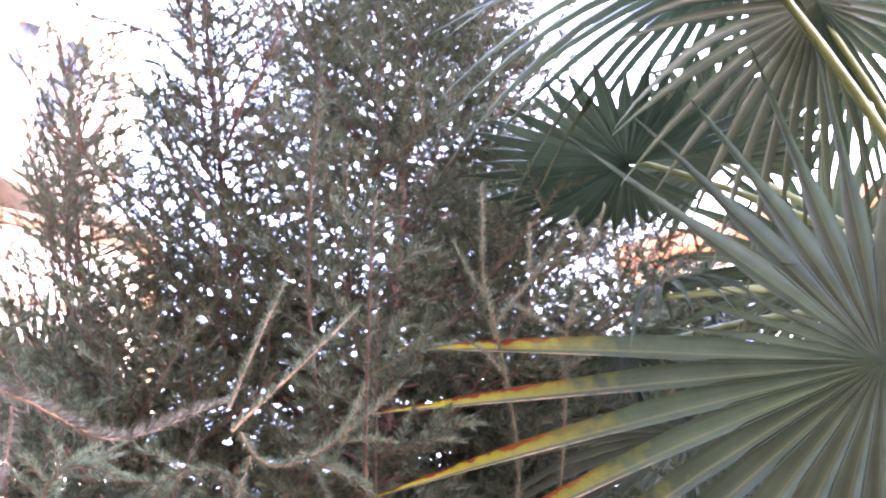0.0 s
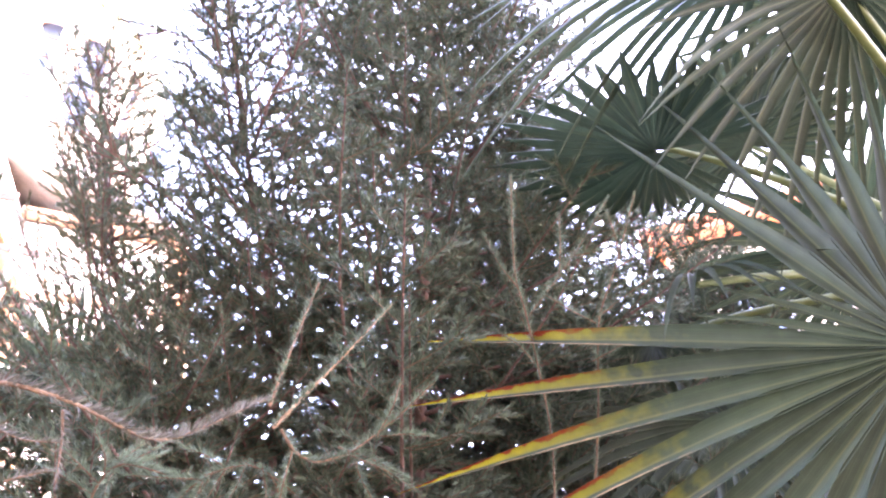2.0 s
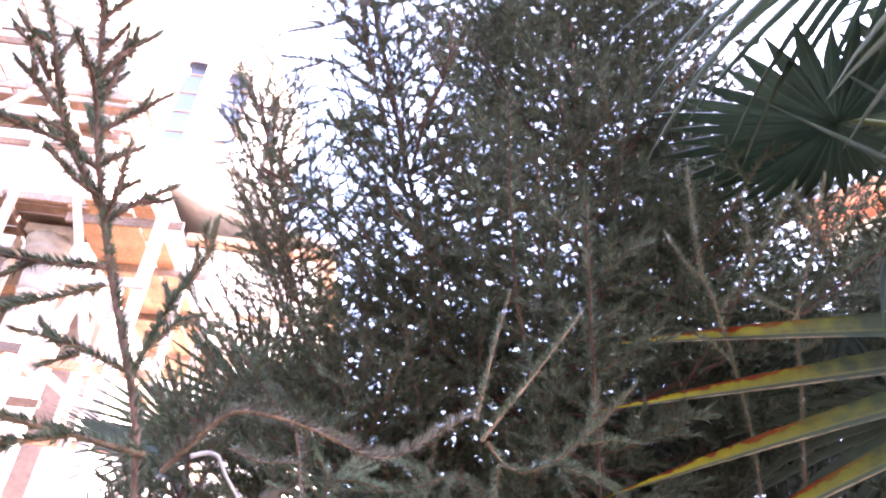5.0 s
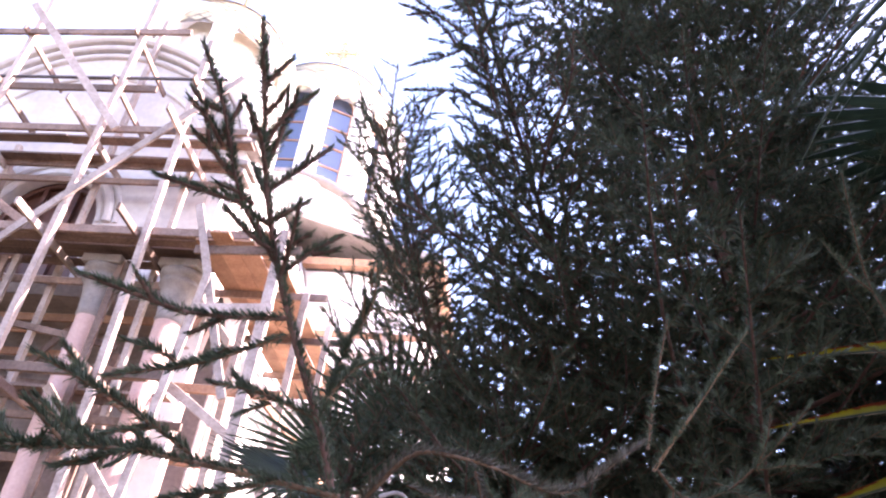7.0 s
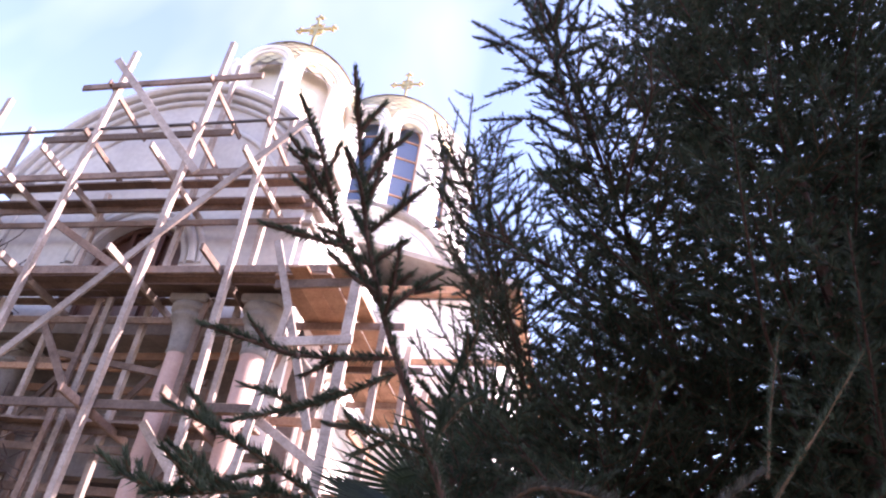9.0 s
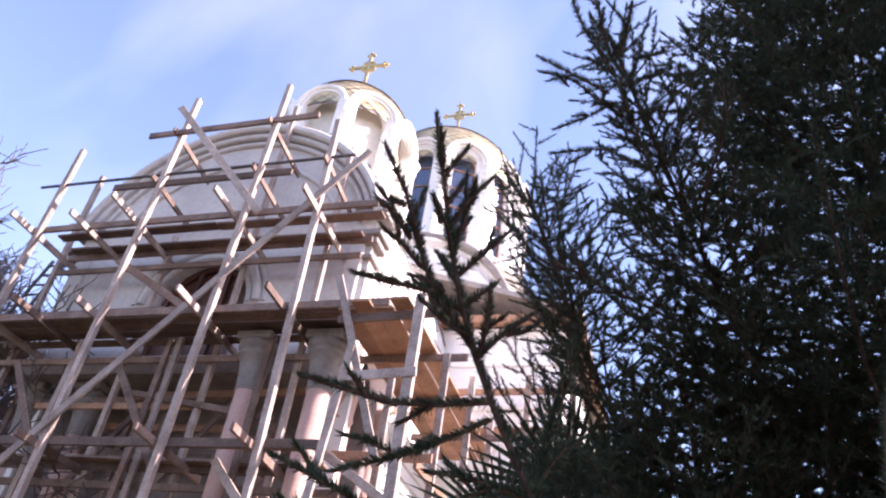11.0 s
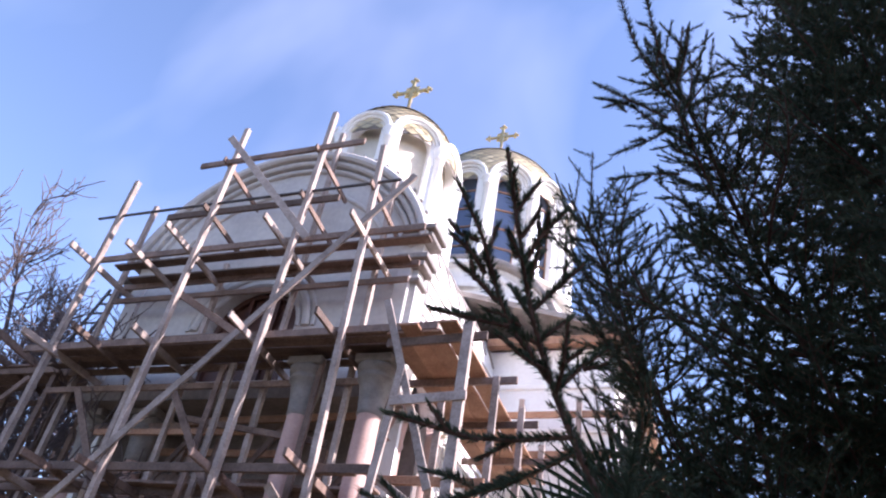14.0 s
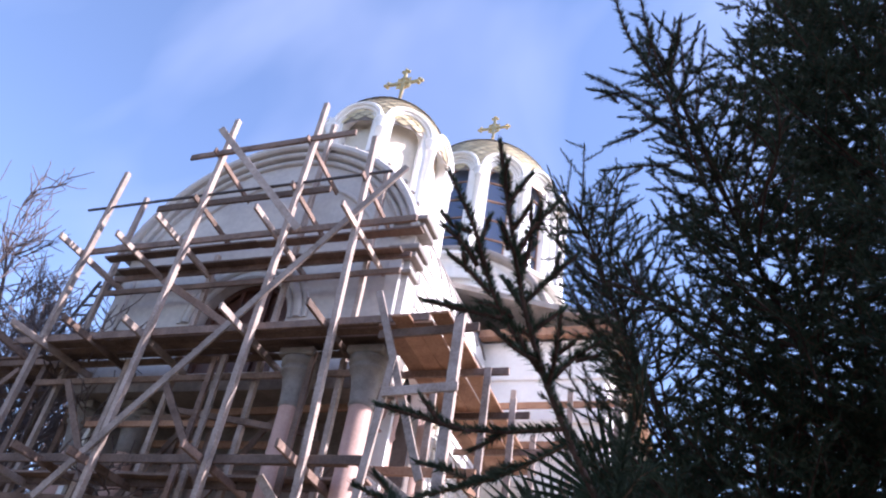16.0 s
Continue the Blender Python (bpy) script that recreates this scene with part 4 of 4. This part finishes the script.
near_branch("low near spruce branch reaching sideways", [(-0.116, 0.31, 1.30), (-0.19, 0.24, 1.305), (-0.25, 0.15, 1.30), (-0.285, 0.075, 1.275)],
            [((-0.20, 0.278, 1.47), (-0.325, 0.172, 1.384)), ((-0.157, 0.30, 1.38), (-0.25, 0.24, 1.40)), ((-0.215, 0.20, 1.31), (-0.306, 0.075, 1.361)), ((-0.16, 0.27, 1.305), (-0.20, 0.17, 1.26)), ((-0.15, 0.30, 1.37), (-0.154, 0.348, 1.526)), ((-0.154, 0.345, 1.50), (-0.13, 0.33, 1.58))], 3800, 0.0145, 63, 0.0034, width=0.0022, sprigs=8, fine=2)
near_branch("upturned spruce branch tips against the sky", [(-0.198, 1.014, 2.212), (-0.231, 0.839, 2.399), (-0.237, 0.712, 2.511)],
            [((-0.237, 0.712, 2.511), (-0.262, 0.484, 2.686)), ((-0.231, 0.672, 2.545), (-0.213, 0.525, 2.676)), ((-0.219, 0.689, 2.536), (-0.158, 0.624, 2.626)), ((-0.261, 0.732, 2.486), (-0.384, 0.612, 2.559)), ((-0.29, 0.733, 2.475), (-0.393, 0.636, 2.538)), ((-0.256, 0.751, 2.472), (-0.404, 0.742, 2.447)), ((-0.28, 0.826, 2.394), (-0.428, 0.775, 2.405))], 2400, 0.019, 65, 0.0042, width=0.0023, sprigs=6, fine=1)
near_branch("arching near spruce branch with grey-brown needles", [(-0.13, 0.36, 1.30), (-0.06, 0.345, 1.36), (0.01, 0.37, 1.35), (0.068, 0.449, 1.335), (0.135, 0.536, 1.424)], [], 2800, 0.017, 51, 0.0028, NEEDLE_DULL, width=0.0019)
near_branch("forked near spruce branch with a bare tan shoot", [(0.142, 0.566, 1.402), (0.171, 0.576, 1.448), (0.20, 0.585, 1.492), (0.262, 0.60, 1.590)],
            [], 2400, 0.013, 53, 0.0024, NEEDLE_BLUE, width=0.0017, bark=TANBARK)
near_branch("upright green shoot on the forked branch", [(0.140, 0.545, 1.42), (0.150, 0.556, 1.50), (0.171, 0.556, 1.595)], [], 1900, 0.012, 54, 0.0022, NEEDLE_BLUE, width=0.0015)
near_branch("spruce spray with bluish needles", [(0.141, 0.60, 1.414), (0.156, 0.623, 1.394), (0.178, 0.641, 1.387), (0.217, 0.655, 1.404), (0.271, 0.657, 1.452), (0.32, 0.651, 1.504)],
            [((0.199, 0.668, 1.418), (0.285, 0.691, 1.39)), ((0.217, 0.655, 1.404), (0.30, 0.70, 1.375)), ((0.25, 0.66, 1.43), (0.315, 0.68, 1.44)), ((0.25, 0.655, 1.43), (0.275, 0.64, 1.495)), ((0.156, 0.613, 1.391), (0.146, 0.627, 1.33)), ((0.22, 0.66, 1.41), (0.247, 0.715, 1.361))], 2300, 0.015, 55, 0.0022, NEEDLE_BLUE, width=0.0017)
near_branch("drooping spruce sprays with grey-green needles", [(0.16, 0.85, 1.25), (0.111, 0.708, 1.393), (0.075, 0.694, 1.402), (0.028, 0.683, 1.383), (-0.002, 0.682, 1.346)],
            [((0.075, 0.694, 1.402), (0.06, 0.67, 1.33)), ((0.095, 0.70, 1.40), (0.11, 0.68, 1.32)), ((0.05, 0.69, 1.395), (0.0, 0.66, 1.41)), ((0.028, 0.683, 1.383), (0.02, 0.66, 1.32)), ((0.11, 0.71, 1.39), (0.17, 0.70, 1.34))], 2300, 0.015, 56, 0.0022, NEEDLE_BLUE, width=0.0017, sprigs=5)
near_branch("low spruce spray hanging under the arching branch", [(-0.12, 0.75, 1.25), (-0.082, 0.62, 1.33), (-0.053, 0.596, 1.362), (-0.024, 0.607, 1.372)],
            [((-0.07, 0.61, 1.345), (-0.10, 0.56, 1.37)), ((-0.05, 0.60, 1.36), (-0.035, 0.57, 1.31)), ((-0.08, 0.62, 1.335), (-0.14, 0.60, 1.36))], 2200, 0.015, 57, 0.0022, NEEDLE_BLUE, width=0.0017, sprigs=6)
near_branch("dry hanging spruce twig with dull needles", [(-0.013, 0.40, 1.352), (-0.003, 0.398, 1.325), (0.009, 0.393, 1.28)], [((-0.113, 0.441, 1.352), (-0.051, 0.482, 1.349)), ((-0.066, 0.43, 1.291), (-0.035, 0.445, 1.307))], 1500, 0.014, 58, 0.0018, NEEDLE_DULL)
near_branch("pale bare bent twig", [(-0.095, 0.35, 1.312), (-0.082, 0.358, 1.319), (-0.073, 0.364, 1.317), (-0.067, 0.372, 1.302), (-0.054, 0.388, 1.281), (-0.040, 0.40, 1.262)], [], 6, 0.003, 59, 0.0026, NEEDLE_DULL, bark=PALEBARK)
near_branch("young spruce shoot before the palm leaves", [(0.50, 1.10, 1.30), (0.50, 1.02, 1.57), (0.447, 0.773, 1.671), (0.426, 0.766, 1.75), (0.421, 0.701, 1.895)],
            [((0.448, 0.784, 1.676), (0.576, 0.714, 1.857)), ((0.435, 0.77, 1.72), (0.38, 0.74, 1.80)), ((0.515, 0.754, 1.772), (0.56, 0.74, 1.775)), ((0.50, 0.76, 1.75), (0.50, 0.73, 1.84)), ((0.46, 0.83, 1.62), (0.40, 0.80, 1.66))], 2600, 0.013, 66, 0.0020, NEEDLE_BLUE, width=0.0016)
near_branch("young spruce shoot with reddish stem before the palm", [(0.55, 1.10, 1.30), (0.58, 1.02, 1.60), (0.56, 0.808, 1.69), (0.593, 0.791, 1.773), (0.627, 0.742, 1.889)],
            [((0.556, 0.80, 1.677), (0.473, 0.728, 1.685)), ((0.56, 0.805, 1.69), (0.66, 0.76, 1.75)), ((0.593, 0.79, 1.773), (0.64, 0.76, 1.80)), ((0.60, 0.785, 1.79), (0.58, 0.75, 1.86)), ((0.555, 0.86, 1.64), (0.62, 0.83, 1.68))], 2600, 0.013, 67, 0.0022, NEEDLE_BLUE, width=0.0016)
near_branch("long diagonal spruce limb with thin needles", [(-0.132, 1.097, 2.014), (-0.031, 1.061, 2.055), (0.074, 1.03, 2.078), (0.179, 0.967, 2.129), (0.274, 0.896, 2.172), (0.377, 0.798, 2.227)],
            [((0.074, 1.03, 2.078), (0.013, 0.95, 2.02)), ((0.179, 0.96, 2.129), (0.10, 0.85, 2.2)), ((0.12, 1.0, 2.10), (0.20, 0.93, 2.06)), ((0.23, 0.93, 2.15), (0.32, 0.88, 2.13)), ((0.23, 0.93, 2.15), (0.20, 0.83, 2.25)), ((0.30, 0.87, 2.18), (0.28, 0.78, 2.26)), ((0.02, 1.05, 2.065), (0.09, 0.98, 2.03))], 2300, 0.016, 68, 0.0026, NEEDLE, width=0.0020, sprigs=8)
near_branch("dark crossing spruce limb", [(-0.165, 1.101, 2.026), (-0.254, 1.031, 2.041), (-0.317, 0.945, 2.063), (-0.374, 0.858, 2.08), (-0.419, 0.782, 2.084)],
            [((-0.254, 1.031, 2.041), (-0.30, 0.95, 2.11)), ((-0.317, 0.945, 2.063), (-0.33, 0.87, 2.13)), ((-0.34, 0.91, 2.07), (-0.41, 0.88, 2.06)), ((-0.22, 1.05, 2.035), (-0.28, 1.02, 1.99)), ((-0.374, 0.858, 2.08), (-0.39, 0.80, 2.13))], 1500, 0.014, 69, 0.0045, NEEDLE, width=0.0019, sprigs=5)
near_branch("dark rising spruce limb", [(-0.175, 1.03, 2.215), (-0.10, 0.892, 2.293), (-0.055, 0.846, 2.329), (-0.029, 0.80, 2.356), (-0.01, 0.74, 2.42)],
            [((-0.10, 0.892, 2.293), (-0.03, 0.86, 2.28)), ((-0.055, 0.846, 2.329), (-0.09, 0.77, 2.38)), ((-0.13, 0.94, 2.265), (-0.15, 0.85, 2.33))], 1500, 0.014, 70, 0.004, NEEDLE, width=0.0019, sprigs=4)


# ---- fan palms ----
def fan(parent, hub, toward, face, radius, blades, sweep, seed, fused=0.42, droop=0.10, tipped=False, width=1.0, crown=None, label="", cut=None, slim=None):
    """One fan leaf: folded blades from a hub, joined near it, loose and drooping beyond; and its stalk."""
    g = np.random.default_rng(seed)
    hub = np.array(hub, float)
    y = unit(np.array(toward, float) - hub)
    z = np.array(face, float)
    z = unit(z - y * z.dot(y))
    x = np.cross(y, z)
    n = 9
    leaf = None
    if crown is not None:
        q = np.linspace(0, 1, 8)[:, None]
        root = hub - z * 0.014
        mid = (root + np.array(crown)) / 2 - y * 0.03 + np.array([0, 0, 0.06])
        leaf = stems_mesh("frond", [((1 - q) ** 2 * root + 2 * q * (1 - q) * mid + q ** 2 * np.array(crown), 0.006, 0.013)], FRONDSTALK, parent, label or "green fan leaf on its stalk", 8)
    half = radians(sweep) / 2
    for b in range(blades):
        a = -half + 2 * half * b / (blades - 1)
        step = 2 * half / (blades - 1)
        R = radius * (0.80 + 0.22 * math.cos(a * 0.75)) * g.uniform(0.93, 1.05)
        if cut and cut[0] < math.degrees(a) < cut[1]:
            R *= 0.36 + 0.1 * g.random()
        lean = g.normal(0, 0.025)
        wide = width * (0.5 if slim is not None and math.degrees(a) > slim else 1.0)
        dr = droop * g.uniform(0.5, 1.6)
        s = np.linspace(0, 1, n)
        turn = a + lean * np.clip(s - fused, 0, 1)
        dirx, diry = np.sin(turn)[:, None], np.cos(turn)[:, None]
        c = hub + (s * R)[:, None] * (x * dirx + y * diry) + np.outer(0.10 * R * s ** 2 * math.cos(a) - 0.05 * R * s, z) * 0.6
        c[:, 2] -= R * dr * np.clip(s - fused, 0, 1) ** 2 * 1.6
        t = x * math.cos(a) - y * math.sin(a)
        full = math.tan(step / 2) * R * fused
        v = np.clip(s - fused, 0, 1) / (1 - fused)
        w = np.where(s <= fused, np.tan(step / 2) * R * s, full * np.clip((1 + 0.35 * np.sin(np.pi * np.clip(v * 1.3, 0, 1))) * (1 - v ** 2.4), 0.03, 1.4) * (1 + (wide - 1) * np.clip(v * 3, 0, 1)))
        w = np.where(s <= fused, w * 1.1 + 0.0006, w)
        fold = z * 0.95
        left = c - np.outer(w, t) + np.outer(w, fold)
        right = c + np.outer(w, t) + np.outer(w, fold)
        k = np.arange(n - 1)
        faces = np.concatenate([np.stack([o + k, o + k + 1, o + n + k + 1, o + n + k], 1) for o in (0, n)])
        uv = np.concatenate([np.stack([s, np.full(n, e)], 1) for e in (1.0, 0.5, 0.0)])
        array_mesh("blade", np.concatenate([left, c, right]), faces, FROND_TIPPED if tipped and -36 < math.degrees(a) < 10 else FROND, leaf, "", uv)
    return leaf


def palm(label, foot, top, r):
    t = thing("fan_palm", Matrix.Identity(4), label, "palm", "fan palms")
    g = np.random.default_rng(int(abs(foot[0]) * 1000))
    P = np.linspace(foot, top, 14)
    stems_mesh("trunk", [(P, r, r * 0.85)], FIBRE, t, "fibrous brown palm trunk", 14)
    return t


CROWN = (1.35, 0.95, 1.85)
big = palm("fan palm with large folded green leaves, some tips yellowed", (1.42, 1.0, 0), CROWN, 0.09)
fan(big, (0.904, 0.569, 1.523), (0.40, 0.86, 1.632), (-0.25, -0.97, 0.0), 0.725, 32, 310, 3, 0.28, 0.05, True, width=0.62, crown=CROWN, cut=(9, 44), slim=40, label="large fan leaf with yellowed and browned tips")
fan(big, (0.83, 0.47, 2.21), (0.35, 0.60, 2.11), (0.20, 0.30, -0.92), 0.52, 36, 320, 5, 0.28, 0.42, width=0.75, crown=CROWN, label="hanging fan leaf seen from below")
fan(big, (0.728, 0.949, 2.174), (0.429, 0.923, 2.18), (0.04, 0.10, -0.99), 0.34, 36, 300, 7, 0.52, 0.10, crown=CROWN, label="dark fan leaf seen from below")
fan(big, (0.976, 1.085, 2.314), (0.90, 1.00, 2.50), (-0.35, -0.6, -0.7), 0.27, 34, 250, 9, 0.62, 0.12, crown=CROWN)
fan(big, (1.02, 0.62, 2.28), (0.75, 0.72, 2.05), (-0.2, -0.4, -0.9), 0.45, 34, 300, 25, 0.30, 0.35, width=0.8, crown=CROWN)
fan(big, (1.30, 0.95, 2.55), (1.0, 0.85, 2.75), (-0.2, -0.6, -0.7), 0.55, 38, 300, 13, 0.32, 0.25, width=0.62, crown=CROWN)
fan(big, (0.734, 0.839, 1.79), (0.90, 0.76, 1.80), (-0.15, -0.45, 0.88), 0.30, 20, 190, 15, 0.28, 0.3, width=0.8, crown=CROWN, label="bluish glossy fan leaf")
fan(big, (0.78, 1.42, 1.98), (0.62, 1.35, 1.62), (-0.4, -0.8, 0.3), 0.50, 28, 230, 17, 0.34, 0.2, width=0.75, crown=CROWN)
fan(big, (1.35, 1.45, 2.25), (1.2, 1.3, 2.5), (-0.4, -0.8, 0.3), 0.5, 30, 280, 19, 0.38, 0.2, width=0.7, crown=CROWN)
fan(big, (1.20, 1.35, 1.75), (0.85, 1.25, 1.55), (-0.3, -0.8, 0.4), 0.55, 30, 260, 21, 0.36, 0.25, width=0.75, crown=CROWN)
fan(big, (0.80, 1.05, 1.62), (0.62, 0.98, 1.35), (-0.3, -0.85, 0.35), 0.42, 22, 200, 23, 0.32, 0.2, width=0.75, crown=CROWN)

CROWN2 = (-1.05, 2.25, 1.85)
small = palm("smaller fan palm with narrow stiff leaves among the spruces", (-1.0, 2.3, 0), CROWN2, 0.07)
for k, (hub, to, face, rr) in enumerate((
        ((-1.09, 2.14, 2.10), (-1.16, 1.95, 2.45), (0.3, -0.9, 0.2), 0.44),
        ((-0.85, 2.05, 1.98), (-0.6, 1.9, 2.25), (0.2, -0.9, 0.3), 0.42),
        ((-1.30, 2.05, 1.95), (-1.6, 1.95, 2.15), (0.4, -0.8, 0.3), 0.42),
        ((-0.95, 1.90, 1.85), (-0.75, 1.6, 1.95), (0.3, -0.7, 0.7), 0.42),
        ((-1.2, 1.85, 1.78), (-1.35, 1.5, 1.8), (0.3, -0.6, 0.8), 0.42))):
    fan(small, hub, to, face, rr, 30, 200, 30 + k, 0.35, 0.04, crown=CROWN2, width=0.8)

# ---- bare trees beyond the church, a house behind the garden, unseen added light blockers ----
def bare_tree(label, foot, height, seed):
    g = np.random.default_rng(seed)
    t = thing("bare_tree", Matrix.Identity(4), label, "tree", "bare trees")
    limbs, twigs = [], []
    def grow(p, d, ln, r, level):
        k = 5
        P = [p]
        dd = d
        for i in range(k):
            dd = unit(dd + g.normal(0, 0.13, 3) + np.array([0, 0, 0.05]))
            P.append(P[-1] + dd * ln / k)
        P = np.array(P)
        (limbs if level < 3 else twigs).append((P, max(r, 0.018), max(r * 0.55, 0.012)))
        if level >= 5:
            return
        for i in range(4 if level < 3 else 6 if level < 4 else 4):
            u = g.uniform(0.35, 1.0)
            q = P[min(k, int(u * k + 0.5))]
            nd = unit(dd + g.normal(0, 0.55, 3) + np.array([0, 0, 0.12]))
            grow(q, nd, ln * g.uniform(0.5, 0.75), r * 0.5, level + 1)
    foot = np.array(foot, float)
    grow(foot, np.array([0, 0, 1.0]), height * 0.36, 0.22, 0)
    stems_mesh("trunk", limbs, DEADTWIG, t, "grey bare limbs", 6)
    tw = stems_mesh("twig_mass", twigs, DEADTWIG, t, "", 3)
    tw["kind"] = "stuff"
    return t


bare_tree("tall leafless deciduous tree with grey twigs", (-20.3, 8.4, 0), 19, 2)
bare_tree("leafless deciduous tree with fine branches", (-20.9, 6.7, 0), 19, 4)
bare_tree("leafless deciduous tree with fine branches", (-24.0, 10.6, 0), 20, 6)
bare_tree("leafless deciduous tree with fine branches", (-21.5, 4.0, 0), 17, 8)
bare_tree("leafless deciduous tree with fine branches", (-22.5, 7.6, 0), 20, 10)

house = thing("house", pose(5.0, 10.0, 0, 0, 0, -28), "house with rendered walls and a red terracotta roof", "house")
part("wall", box(bmesh.new(), -1.9, 5.5, 0, 5, 0, 8.6), CREAM, house)
bm = bmesh.new()
prof = [(-0.5, 8.62), (5.5, 9.9), (5.5, 10.1), (-0.5, 8.95)]
a = [bm.verts.new((-2.2, py, pz)) for py, pz in prof]
b = [bm.verts.new((5.8, py, pz)) for py, pz in prof]
for i in range(4):
    bm.faces.new((a[i], a[(i + 1) % 4], b[(i + 1) % 4], b[i]))
bm.faces.new(a[::-1])
bm.faces.new(b)
part("roof", bm, ROOFTILE, house, "red terracotta roof")
for x in (-0.6, 1.6, 3.8):
    w = part("window", box(bmesh.new(), x - 0.45, x + 0.45, -0.03, 0.02, 6.2, 7.6), glass, house)
    bm = bmesh.new()
    for q in ((x - 0.52, x + 0.52, 7.6, 7.68), (x - 0.52, x + 0.52, 6.12, 6.2), (x - 0.52, x - 0.45, 6.2, 7.6), (x + 0.45, x + 0.52, 6.2, 7.6)):
        box(bm, q[0], q[1], -0.07, 0.02, q[2], q[3])
    part("frame", bm, WHITE, w)
# unseen tall block, added beyond the view to keep sun off the garden
shade_house = thing("unseen_shade_house", pose(7.6, 4.0, 0, 0, 0, -60), "unseen plain house block, added to shade the garden", "house")
bm = bmesh.new()
box(bm, -2.6, 3.2, 0, 6, 0, 10.6, 0.03)
part("wall", bm, CREAM, shade_house)
bm = bmesh.new()
box(bm, -2.8, 3.5, -0.3, 6.3, 10.6, 10.9, 0.03)
part("roof", bm, SEAM, shade_house)
# unseen dark wall, added behind the path to block sky light and bounce
bm = bmesh.new()
box(bm, -9.0, 9.0, -0.4, 0.0, 0, 10.0, 0.03)
back = part("sky_block_south", bm, LOW_BOUNCE)
back.matrix_world = pose(2.6, -4.6, 0, 0, 0, -15)
tagged(back, "unseen tall dark wall, added behind the garden to block sky light", "wall", kind="structure")
